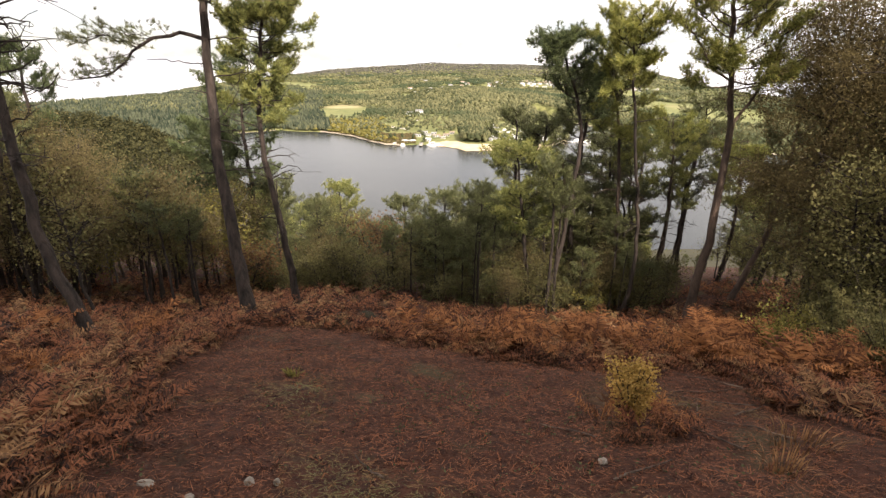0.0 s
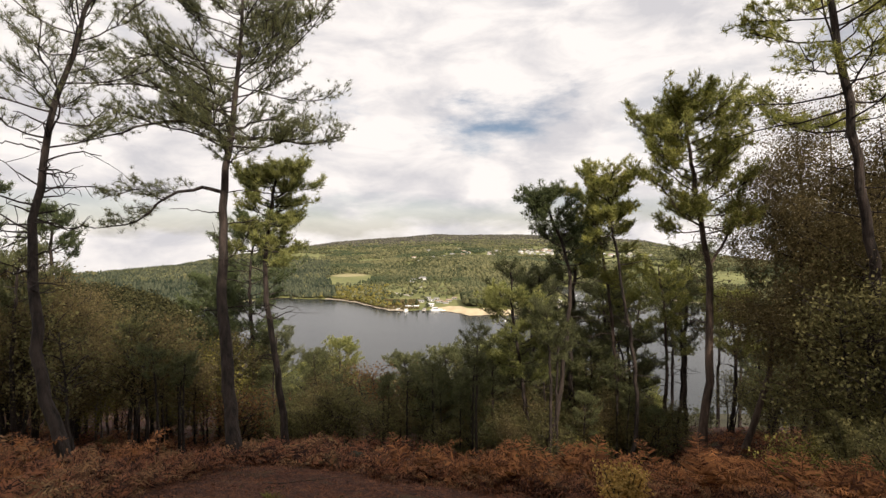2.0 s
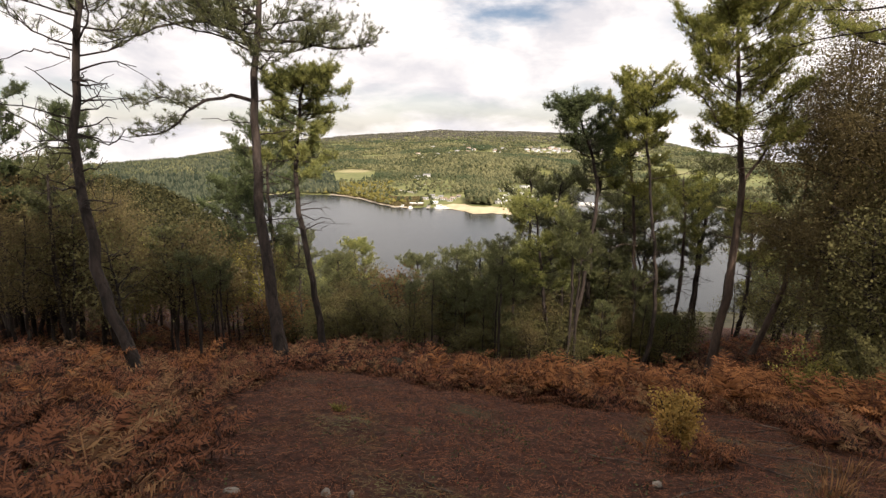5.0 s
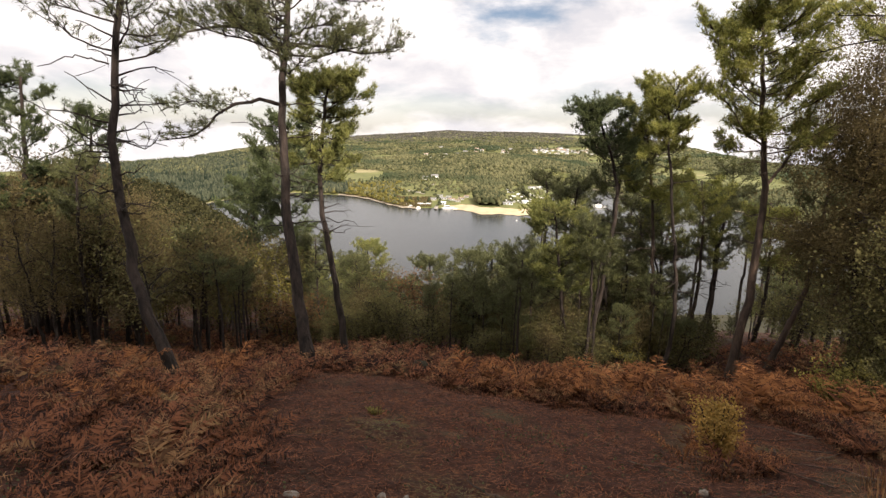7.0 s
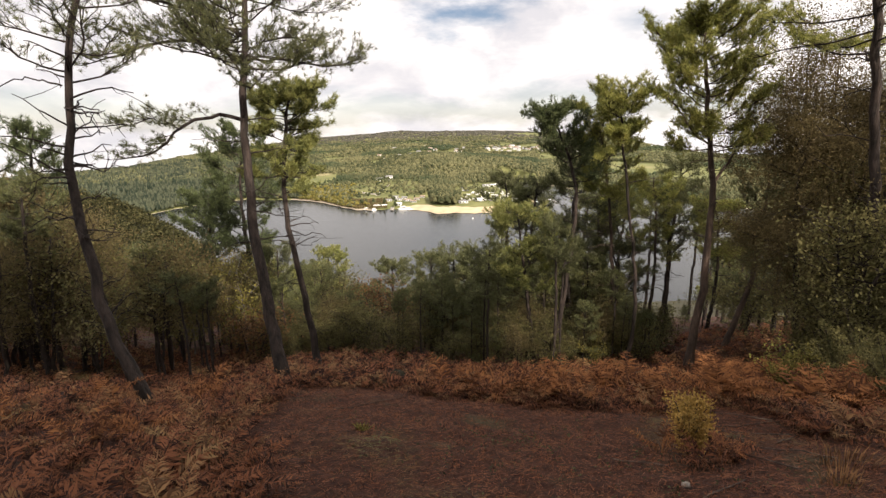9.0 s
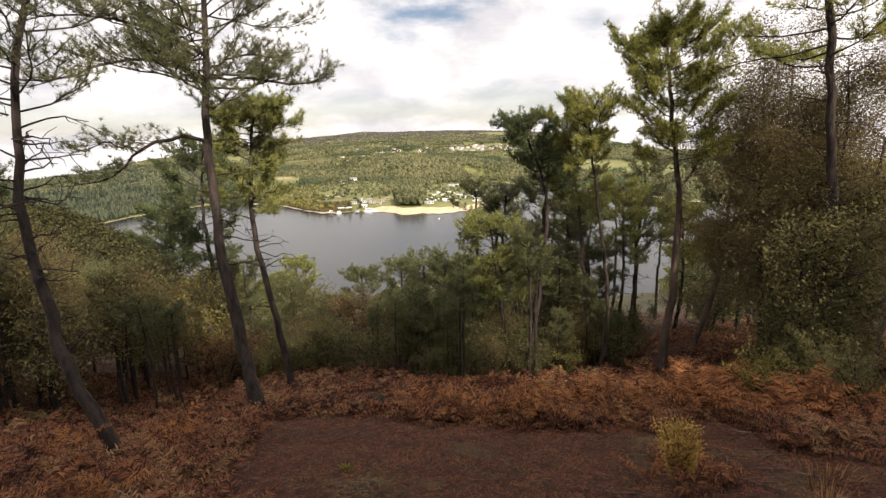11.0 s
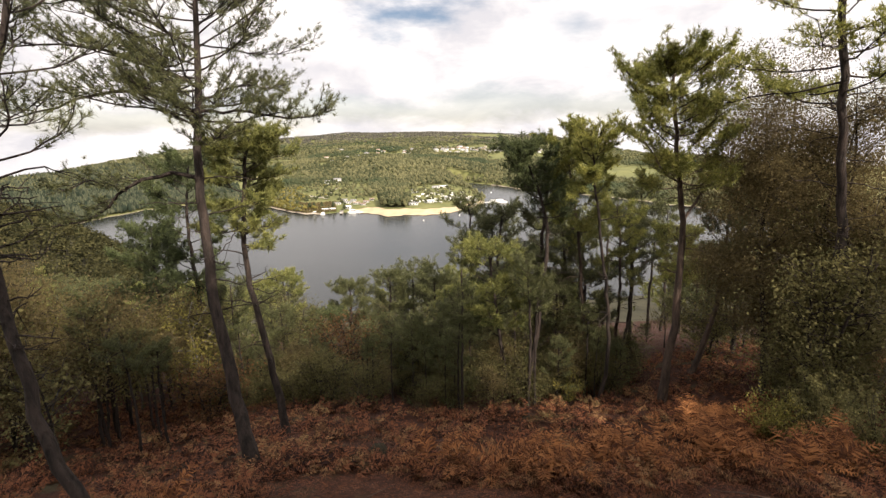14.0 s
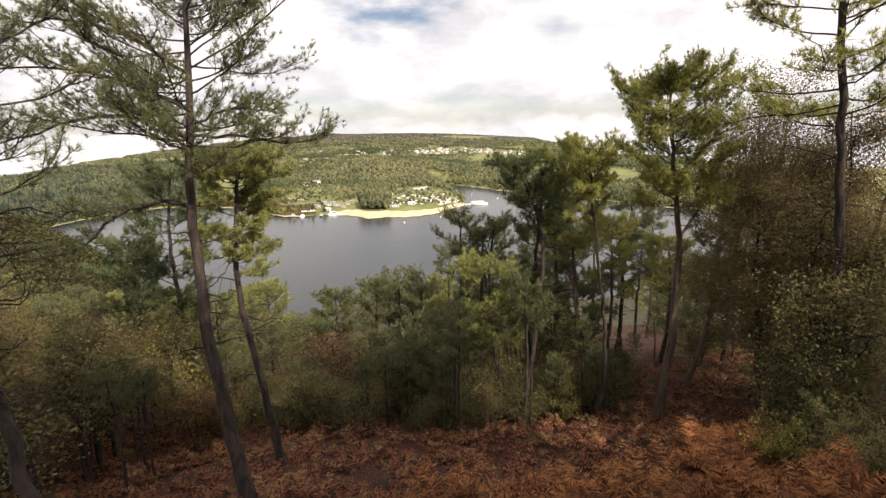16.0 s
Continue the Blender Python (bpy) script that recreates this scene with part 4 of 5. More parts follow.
def canopy(rng, count, az0, az1, r0, r1, size, tall, keep=None, lumps=1, anywhere=False, sharp=False):
    az = rng.uniform(az0, az1, count)
    r = np.sqrt(rng.uniform(r0 ** 2, r1 ** 2, count))
    x, y = r * np.sin(np.radians(az)), r * np.cos(np.radians(az))
    z = ground_z(x, y)
    ok = (z > WATER + 0.35) & (anywhere | ~open_land(az, r))
    if keep is not None:
        ok &= keep(az, r, x, y)
    x, y, z = x[ok], y[ok], z[ok]
    s = size * rng.uniform(0.6, 1.35, len(x))
    h = tall * rng.uniform(0.65, 1.3, len(x))
    g = Geo()
    for k in range(lumps):
        f = 1.0 if k == 0 else 0.6
        ox, oy = (0, 0) if k == 0 else (rng.normal(size=len(x)) * s * 0.5, rng.normal(size=len(x)) * s * 0.5)
        c = np.stack([x + ox, y + oy, z + h * (0.62 if k == 0 else rng.uniform(0.35, 0.95))], -1)
        v = c[:, None] + (CONE_V if sharp else BLOB_V)[None] * np.stack([s * f, s * f, h * 0.42 * f], -1)[:, None] * rng.uniform(0.75, 1.2, (len(x), 9, 1))
        g.add(v.reshape(-1, 3), (BLOB_F[None] + 9 * np.arange(len(x))[:, None, None]).reshape(-1, 3))
    return g


rng = np.random.default_rng(77)
patchy = lambda az, r, x, y: (fbm(x, y, 210, 7.0) < np.where((np.abs(az - 6.5) < 8) & (r < 1050), 9.0, 0.22)) | (rng.random(len(x)) < 0.12)
lone("woods", canopy(rng, 17000, -16, 38, 415, 700, 1.5, 5.0, lumps=2, keep=lambda az, r, x, y: ~((az > -13) & (az < 0.5) & (r < 650)) | (rng.random(len(x)) < 0.12)), M_WOODS, "mixed green woods on the far shore", "woods", "stuff", smooth=True)
lone("woods", canopy(rng, 36000, -36, 38, 700, 1250, 2.3, 6.0, keep=patchy), M_WOODS, "woods and hedges behind the lake", "woods", "stuff", smooth=True)
lone("woods", canopy(rng, 22000, -36, 38, 1250, 1850, 3.6, 6.5, keep=patchy), M_WOODS, "distant wooded fields below the ridge", "woods", "stuff", smooth=True)
lone("woods", canopy(rng, 320, 1.7, 5.0, 428, 474, 2.3, 6.5, lumps=2, anywhere=True), M_WOODS, "clump of tall trees behind the beach", "woods", "stuff", smooth=True)
lone("woods", canopy(rng, 150, 4.8, 12.8, 445, 560, 1.5, 3.6, lumps=2, anywhere=True), M_WOODS, "small trees between the caravans", "woods", "stuff", smooth=True)
lone("hedge", canopy(rng, 900, -12, 0.5, 450, 640, 1.4, 2.6, anywhere=True, keep=lambda az, r, x, y: (np.abs(np.sin(az * 1.3 + r * 0.02)) < 0.16)), M_WOODS, "low hedges between the lakeside meadows", "hedge", "stuff", smooth=True)
lone("woods", canopy(rng, 22000, -40, -13, 480, 1150, 1.8, 6.0, sharp=True), M_WOODS_COOL, "dark woods on the hill over the lake's far arm", "woods", "stuff", smooth=True)
lone("woods", canopy(rng, 12000, -40, -12.5, 440, 640, 1.5, 5.6, sharp=True, anywhere=True, keep=lambda az, r, x, y: (r - shore(az) > 1) & (r - shore(az) < 70)), M_WOODS_COOL, "dark trees standing down to the water of the far arm", "woods", "stuff", smooth=True)
lone("heath", canopy(rng, 18000, -36, 38, 1650, 2650, 5.5, 5), M_WOODS_DARK, "dark heath and conifers along the far ridge", "woods", "stuff", smooth=True)
lone("scrub", canopy(rng, 5200, -13.5, -3.2, 425, 520, 0.9, 1.5, anywhere=True, keep=lambda az, r, x, y: (r - shore(az) > 1.5) & (r - shore(az) < 46)), M_LEAF_B, "brown-green bushes on the bank over the rocky shore", "scrub", "stuff", smooth=True)
lone("woods", canopy(rng, 210, -9.5, 0.2, 478, 640, 1.6, 4.2, lumps=2, anywhere=True), M_WOODS, "single trees about the lakeside meadows", "woods", "stuff", smooth=True)
lone("scrub", canopy(rng, 1400, -14, -4, 436, 600, 2.2, 3.0, keep=lambda az, r, x, y: r > 440), M_LEAF_Y, "yellow-brown scrub above the rocky shore", "scrub", "stuff", smooth=True)


def leafy_canopy(rng, count, az0, az1, r0, r1, size, tall, per, leaf, keep):
    """Broad crowns made of many single leaf sprays over the upper half of each tree."""
    az, r = np.radians(rng.uniform(az0, az1, count)), np.sqrt(rng.uniform(r0 ** 2, r1 ** 2, count))
    x, y = r * np.sin(az), r * np.cos(az)
    z = ground_z(x, y)
    ok = (z > WATER + 0.35) & keep(x, y)
    x, y, z, r = (np.repeat(q[ok], per) for q in (x, y, z, r))
    f = np.repeat(rng.uniform(0.65, 1.35, ok.sum()), per)
    d = unit(rng.normal(size=(len(x), 3)) + np.array([0, 0, 0.35]))
    c = np.stack([x, y, z + tall * f * 0.6], -1) + d * np.stack([size * f, size * f, tall * f * 0.5], -1) * rng.uniform(0.55, 1.05, (len(x), 1))
    o = unit(d + rng.normal(size=d.shape) * 0.7)
    u = unit(np.cross(o, rng.normal(size=d.shape)))
    l = (leaf * (0.5 + r / 220.0) * rng.uniform(0.6, 1.3, len(x)))[:, None]
    w = np.cross(o, u) * l * 0.5
    v = np.stack([c - u * l, c + w, c + u * l, c - w], 1).reshape(-1, 3)
    g = Geo()
    g.add(v, np.arange(len(v)).reshape(-1, 4))
    return g


lone("hillside_woods", leafy_canopy(rng, 6500, -58, -22, 30, 360, 1.7, 4.4, 42, 0.36, lambda x, y: x < -0.36 * y - 10), M_BANK, "sunlit olive woods on the near bank of the lake", "woods", "stuff")
lone("hillside_woods", leafy_canopy(rng, 2000, 24, 60, 50, 330, 2.2, 5.5, 42, 0.5, lambda x, y: x > 0.68 * y + 8), M_BANK, "green woods running down to the lake", "woods", "stuff")


def ribbon(az, r_in, r_out, lift):
    """A strip laid on the ground between two ranges at each bearing."""
    a = np.radians(np.asarray(az, float))
    k = np.linspace(0, 1, 5)
    r = np.asarray(r_in)[:, None] * (1 - k) + np.asarray(r_out)[:, None] * k
    x, y = r * np.sin(a)[:, None], r * np.cos(a)[:, None]
    z = np.maximum(ground_z(x, y), WATER) + lift
    g = Geo()
    n = len(a)
    i, j = np.meshgrid(np.arange(n - 1), np.arange(4), indexing="ij")
    g.add(np.stack([x, y, z], -1).reshape(-1, 3), np.stack([i * 5 + j, (i + 1) * 5 + j, (i + 1) * 5 + j + 1, i * 5 + j + 1], -1).reshape(-1, 4))
    return g


b_az = np.linspace(-1.2, 13.35, 60)
b_in = shore(b_az) - 3
b_wide = np.interp(b_az, [-1.2, 1.5, 6, 11, 13.9], [10, 24, 19, 15, 14])
lone("beach", ribbon(b_az, b_in, b_in + b_wide, 0.25), M_SAND, "curved strip of pale yellow sand beach", "beach", "structure")
r_az = np.linspace(-13.5, -4.5, 40)
r_in = shore(r_az) - 3
lone("rocky_shore", ribbon(r_az, r_in, r_in + 6.5, 0.35), M_ROCK, "pale rocky margin of the lake", "shore", "structure")
l_az = np.linspace(-33, -18, 50)
l_in = shore(l_az) - 3
lone("rocky_shore", ribbon(l_az, l_in + 1, l_in + 3.5, 0.3), M_ROCK, "pale rocky margin of the lake", "shore", "structure")
q_az = np.linspace(14.2, 36, 50)
q_in = shore(q_az) - 3
lone("rocky_shore", ribbon(q_az, q_in, q_in + 4, 0.3), M_ROCK, "pale rocky margin of the lake", "shore", "structure")
t_az = np.linspace(-9.9, -3.9, 30)
t_r = np.interp(t_az, [-9.9, -7.1, -4.1, -3.9], [606, 541, 506, 506])
lone("track", ribbon(t_az, t_r - 5, t_r + 5, 0.3), M_TRACK, "pale gravel track down to the landing", "track", "structure")
t_az = np.linspace(-4.3, -2.7, 20)
t_r = np.interp(t_az, [-4.3, -3.0, -2.7], [505, 578, 600])
lone("track", ribbon(t_az, t_r - 7, t_r + 7, 0.35), M_TRACK, "pale gravel track between the meadows", "track", "structure")


def box(geo, x0, x1, y0, y1, z0, z1):
    v = [[x, y, z] for x in (x0, x1) for y in (y0, y1) for z in (z0, z1)]
    geo.add(v, [[0, 1, 3, 2], [4, 6, 7, 5], [0, 4, 5, 1], [2, 3, 7, 6], [0, 2, 6, 4], [1, 5, 7, 3]])


def house(label, az, r, w, d, h, turn, roof=M_SLATE, name="house", group="", windows=3, pitch=0.7):
    x, y = polar(az, r)
    base = thing(name, label, "building", (x, y, max(float(ground_z(x, y)), WATER) - 0.1), group)
    base.matrix_basis = base.matrix_basis @ Matrix.Rotation(turn, 4, "Z")
    g = Geo()
    box(g, -w / 2, w / 2, -d / 2, d / 2, 0, h)
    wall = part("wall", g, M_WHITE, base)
    g = Geo()
    e = d / 2 + 0.4
    u = w / 2 + 0.4
    top = h + pitch * d / 2
    g.add([[-u, -e, h - 0.1], [u, -e, h - 0.1], [u, e, h - 0.1], [-u, e, h - 0.1], [-u, 0, top], [u, 0, top]], [[0, 1, 5, 4], [2, 3, 4, 5]])
    g.f.append(np.array([[0, 4, 3], [1, 2, 5]]))
    part("roof", g, roof, base)
    for i in range(windows):
        g = Geo()
        q = -w / 2 + (i + 0.5) * w / windows
        box(g, q - 0.6, q + 0.6, -d / 2 - 0.06, -d / 2 + 0.02, h * 0.35, h * 0.75)
        part("window", g, M_DARKGLASS, wall)
    return base


def far_house(az, r, s, turn, roof=M_SLATE):
    house("small white house with a pitched roof in the village", az, r, 7.5 * s, 5 * s, 3.2 * s, turn, roof, group="village houses", windows=2)


rng = np.random.default_rng(9)
for a0, a1, r0, r1, n in [(0.2, 6.0, 1235, 1320, 14), (9.0, 13.5, 1270, 1420, 34), (13.5, 17.0, 1310, 1460, 26), (17.5, 22.0, 1290, 1370, 16), (5.0, 9.5, 1300, 1460, 22), (-6, 0, 1000, 1130, 12), (-3, 5, 1400, 1500, 9)]:
    for i in range(n):
        far_house(rng.uniform(a0, a1), rng.uniform(r0, r1), rng.uniform(0.8, 1.3), rng.uniform(-0.5, 0.5), M_SLATE if rng.random() < 0.7 else M_TERRA)
house("white lakeside house with a steep slate roof", -2.8, 648, 8, 5.5, 4.2, 0.3)
house("long low house beside the meadows", -4.0, 640, 12, 5, 2.6, 0.1)
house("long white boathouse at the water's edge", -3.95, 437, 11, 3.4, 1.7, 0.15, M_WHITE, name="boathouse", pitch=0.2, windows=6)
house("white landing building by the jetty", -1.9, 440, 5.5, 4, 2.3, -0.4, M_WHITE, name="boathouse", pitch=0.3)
for a, r, w in [(-3.0, 462, 6), (-1.9, 466, 7), (-0.9, 460, 6), (0.2, 466, 5), (-2.2, 482, 5), (-0.2, 452, 5), (-1.2, 476, 4.5), (0.8, 478, 4)]:
    house("low white lakeside restaurant building with terrace", a, r, w, 3.4, 1.8, 0.1, M_TERRA if a > -1 else M_SLATE, group="lakeside buildings", pitch=0.35)


def caravan_proto():
    x, y = polar(6.0, 452)
    c = thing("caravan", "white caravan parked on the lakeside camp site", "caravan", (x, y, float(ground_z(x, y))), "camp site caravans")
    g = Geo()
    v = np.array([[-3.2, 0.45], [3.0, 0.45], [3.4, 1.2], [3.1, 2.7], [2.6, 3.0], [-2.9, 3.0], [-3.3, 2.6]])
    n = len(v)
    g.add([[p[0], s, p[1]] for s in (-1.2, 1.2) for p in v], np.zeros((0, 4), int))
    g.f.append(np.array([[i, (i + 1) % n, n + (i + 1) % n, n + i] for i in range(n)]))
    g.f.append(np.array([list(range(n))[::-1], list(range(n, 2 * n))]))
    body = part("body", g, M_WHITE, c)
    for q in (-1.8, 0.2, 2.0):
        g = Geo()
        box(g, q - 0.5, q + 0.5, -1.25, -1.19, 1.5, 2.2)
        part("window", g, M_DARKGLASS, body)
    for q in (-0.4, 0.4):
        g = Geo()
        a = np.linspace(0, 6.28, 11)[:-1]
        g.add([[q + 0.35 * math.cos(t), s, 0.35 + 0.35 * math.sin(t)] for s in (-1.22, 1.22) for t in a], np.zeros((0, 4), int))
        g.f.append(np.array([[i, (i + 1) % 10, 10 + (i + 1) % 10, 10 + i] for i in range(10)]))
        part("wheel", g, M_DARKGLASS, c)
    return c


caravan = caravan_proto()
caravan.scale = (0.6, 0.6, 0.6)
for i in range(110):
    az = rng.uniform(4.6, 12.9)
    r = rng.uniform(446, np.interp(az, [4.6, 8.5, 12.6], [540, 565, 480]))
    x, y = polar(az, r)
    copy_thing(caravan, Matrix.Translation((x, y, float(ground_z(x, y)))) @ Matrix.Rotation(rng.uniform(-0.7, 0.7), 4, "Z") @ Matrix.Diagonal((rng.uniform(0.5, 0.85),) * 3 + (1,)))
for i, (a, r) in enumerate([(5.4, 440), (7.2, 452), (9.4, 470), (10.9, 470), (8.0, 556), (8.9, 560)]):
    house("low white camp site building", a, r, 8, 4, 2.2, 0.15, M_WHITE if i % 2 else M_SLATE, group="camp buildings", pitch=0.3)

# jetty, moored boat, bathing platform, buoys
x, y = polar(-2.6, 428)
jetty = thing("jetty", "wooden landing jetty on posts over the lake", "jetty", (x, y, WATER))
g = Geo()
box(g, -1.5, 1.5, -9, 12, 0.7, 1.0)
part("deck", g, M_PLANK, jetty)
for yy in (-8, -3, 2, 7):
    for xx in (-1.3, 1.3):
        g = Geo()
        tube(g, [[xx, yy, -3], [xx, yy, 1.6]], [0.16, 0.15], 7)
        part("post", g, M_PLANK, jetty)
for az, r, turn, s in [(-1.3, 426, 0.5, 1.5), (-4.6, 424, 1.2, 1.0), (-5.4, 432, 0.3, 0.9), (-6.0, 440, 0.2, 0.9), (-0.6, 424, 0.2, 0.8)]:
    x, y = polar(az, r)
    boat = thing("boat", "white motor boat moored at the landing", "boat", (x, y, WATER), "moored boats")
    boat.matrix_basis = boat.matrix_basis @ Matrix.Rotation(turn, 4, "Z") @ Matrix.Scale(s, 4)
    g = Geo()
    ring = np.array([[-3.5, -1.1], [1.5, -1.2], [4.2, 0], [1.5, 1.2], [-3.5, 1.1]])
    g.add([[p[0] * f, p[1] * f, z] for f, z in ((0.85, -0.3), (1.0, 0.9)) for p in ring], np.zeros((0, 4), int))
    g.f.append(np.array([[i, (i + 1) % 5, 5 + (i + 1) % 5, 5 + i] for i in range(5)]))
    g.f.append(np.array([[5, 6, 7, 8, 9]]))
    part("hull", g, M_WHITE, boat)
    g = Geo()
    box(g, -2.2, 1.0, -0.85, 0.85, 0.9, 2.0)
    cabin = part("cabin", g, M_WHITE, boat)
    g = Geo()
    box(g, -1.9, 1.05, -0.88, 0.88, 1.25, 1.7)
    part("window", g, M_DARKGLASS, cabin)
x, y = polar(15.0, 478)
platform = thing("bathing_platform", "white inflatable bathing platform floating off the beach", "platform", (x, y, WATER))
for k, (px, py, w, d) in enumerate([(-5, 0, 4.0, 14), (4, 3, 4.0, 12), (0, -6, 13, 3.5), (0, 7, 12, 3.0)]):
    g = Geo()
    box(g, px - w / 2, px + w / 2, py - d / 2, py + d / 2, -0.2, 0.9 + 0.25 * k)
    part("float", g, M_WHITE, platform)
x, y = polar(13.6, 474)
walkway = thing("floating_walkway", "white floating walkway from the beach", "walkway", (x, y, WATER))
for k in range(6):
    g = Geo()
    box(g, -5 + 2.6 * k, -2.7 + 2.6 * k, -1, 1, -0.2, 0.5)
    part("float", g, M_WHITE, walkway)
for az, r in [(15.3, 470), (14.2, 560), (17.1, 520), (10.6, 395), (12.5, 425), (6.5, 372)]:
    x, y = polar(az, r)
    g = Geo()
    a = np.arange(8) * 0.785
    prof = [(0.15, -0.3), (0.55, 0.0), (0.6, 0.5), (0.3, 0.95)]
    g.add([[q * math.cos(t) + x, q * math.sin(t) + y, WATER + h] for q, h in prof for t in a], [[8 * i + j, 8 * i + (j + 1) % 8, 8 * i + 8 + (j + 1) % 8, 8 * i + 8 + j] for i in range(3) for j in range(8)])
    g.f.append(np.array([[24 + j for j in range(8)]]))
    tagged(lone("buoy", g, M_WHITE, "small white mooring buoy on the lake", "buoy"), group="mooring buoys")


# ---------------------------------------------------------------- the clearing: bracken, litter, stones, shrubs
CLEARING = np.array([(-2.1, -4), (-2.0, 1.4), (-2.25, 2.5), (-2.65, 4.2), (-2.85, 5.9), (-2.3, 6.5), (-1.5, 6.5), (-0.6, 6.15), (0, 5.75), (0.8, 5.25), (1.75, 5.0), (2.6, 5.3), (3.2, 5.2), (3.3, 4.6), (3.2, 3.6), (3.0, 2.4), (3.3, -4)])


def in_clearing(x, y):
    n, out = len(CLEARING), np.zeros(np.shape(x), bool)
    for i in range(n):
        (x0, y0), (x1, y1) = CLEARING[i], CLEARING[(i + 1) % n]
        out ^= ((y0 > y) != (y1 > y)) & (x < (x1 - x0) * (y - y0) / (y1 - y0 + 1e-9) + x0)
    return out


def edge_distance(x, y):
    d = np.full(np.shape(x), 1e9)
    for i in range(len(CLEARING)):
        a, b = CLEARING[i], CLEARING[(i + 1) % len(CLEARING)]
        e = b - a
        t = np.clip(((x - a[0]) * e[0] + (y - a[1]) * e[1]) / (e @ e), 0, 1)
        d = np.minimum(d, np.hypot(x - a[0] - t * e[0], y - a[1] - t * e[1]))
    return d


def fronds(geo, rng, base, heading, length, lift, pairs=15, slim=0.1):
    """Bracken fronds: an arched stalk with leaflets that shorten towards the tip."""
    n = len(base)
    h = np.stack([np.cos(heading), np.sin(heading), 0 * heading], -1)
    side = np.stack([-np.sin(heading), np.cos(heading), 0 * heading], -1)
    L = length[:, None]

    def at(s):
        return base + h * (L * 0.8 * s ** 1.25) + np.array([0, 0, 1.0]) * (L * (lift[:, None] * (1.5 * s - 0.85 * s * s)))

    pts = [at(s) for s in (0.0, 0.25, 0.5, 0.75, 1.0)]
    for a, b in zip(pts[:-1], pts[1:]):
        w = side * 0.004
        v = np.stack([a - w, a + w, b + w * 0.7, b - w * 0.7], 1).reshape(-1, 3)
        geo.add(v, np.arange(len(v)).reshape(-1, 4))
    for i, s in enumerate(np.linspace(0.26, 0.98, pairs)):
        p, q = at(s), at(s + 0.03)
        f = unit(q - p)
        for k in (-1, 1):
            l = L * (0.27 * (1.02 - s) ** 0.7 + 0.02) * rng.uniform(0.7, 1.2, (n, 1))
            o = unit(side * k + f * 0.5 + np.array([0, 0, 1.0]) * rng.uniform(-0.55, 0.25, (n, 1)))
            w = unit(np.cross(o, np.cross(f, o)) + 1e-6) * l * slim
            m = p + o * l * 0.45 + np.array([0, 0, 0.02]) * rng.normal(size=(n, 1))
            v = np.stack([p, m + w, p + o * l, m - w], 1).reshape(-1, 3)
            geo.add(v, np.arange(len(v)).reshape(-1, 4))


rng = np.random.default_rng(21)
N = 4600
fx, fy = rng.uniform(-13, 12.5, N), rng.uniform(0.0, 15.5, N)
ok = ~in_clearing(fx, fy) & (rng.random(N) < np.interp(fy, [0, 11, 15.5], [1, 0.85, 0.25])) & (fbm(fx, fy, 2.1, 4.0) > -0.42) & (fy < np.interp(fx, WOOD_FOOT_X, WOOD_FOOT_Y) + np.abs(rng.normal(size=N)) * 0.7)
fx, fy = fx[ok], fy[ok]
ex = np.interp(np.linspace(0, 1, 420), np.linspace(0, 1, 14), CLEARING[1:15, 0]) + rng.normal(size=420) * 0.14
ey = np.interp(np.linspace(0, 1, 420), np.linspace(0, 1, 14), CLEARING[1:15, 1]) + rng.normal(size=420) * 0.14
fx, fy = np.concatenate([fx, ex]), np.concatenate([fy, ey])
tall = 0.8 + 0.3 * fbm(fx, fy, 2.6, 6.0)
per = 5
bx, by = np.repeat(fx, per) + rng.normal(size=len(fx) * per) * 0.06, np.repeat(fy, per) + rng.normal(size=len(fx) * per) * 0.06
base = np.stack([bx, by, ground_z(bx, by) - 0.02], -1)
turn, size, lift = rng.uniform(0, 6.28, len(bx)), np.repeat(tall, per) * rng.uniform(0.32, 0.58, len(bx)), rng.uniform(0.22, 0.72, len(bx))
close = np.hypot(bx, by) < 6.0
pale = rng.random(len(bx)) < 0.15
size[pale] *= 1.2
for pick, pairs, slim, mat, label in ((close & ~pale, 24, 0.085, M_FERN, "dry orange-brown bracken round the clearing"), (close & pale, 24, 0.085, M_FERN_PALE, "pale yellowing bracken fronds round the clearing"),
                                      (~close & ~pale, 11, 0.17, M_FERN, "dry brown bracken under the trees"), (~close & pale, 11, 0.17, M_FERN_PALE, "pale bracken fronds under the trees")):
    g = Geo()
    fronds(g, rng, base[pick], turn[pick], size[pick], lift[pick], pairs, slim)
    lone("bracken", g, mat, label, "bracken", "stuff")

# cut bracken and straw lying on the clearing
N = 190000
sx, sy = rng.uniform(-4.5, 5.5, N), rng.uniform(0.6, 8.2, N)
keep = in_clearing(sx, sy) | (rng.random(N) < 0.25)
sx, sy = sx[keep], sy[keep]
n = len(sx)
a = rng.uniform(0, 6.28, n)
d = np.stack([np.cos(a), np.sin(a), rng.normal(size=n) * 0.22 - 0.335 * np.sin(a)], -1)
l = 0.012 + 0.06 * rng.random((n, 1)) ** 2.2
w = np.stack([-np.sin(a), np.cos(a), rng.normal(size=n) * 0.4], -1) * rng.uniform(0.001, 0.0026, (n, 1))
p = np.stack([sx, sy, ground_z(sx, sy) + rng.uniform(0.003, 0.03, n)], -1)
g = Geo()
v = np.stack([p - w, p + w, p + d * l + w * 0.5, p + d * l - w * 0.5], 1).reshape(-1, 3)
g.add(v, np.arange(len(v)).reshape(-1, 4))
lone("bracken_litter", g, M_STRAW, "cut bracken and straw lying on the clearing", "litter", "stuff")
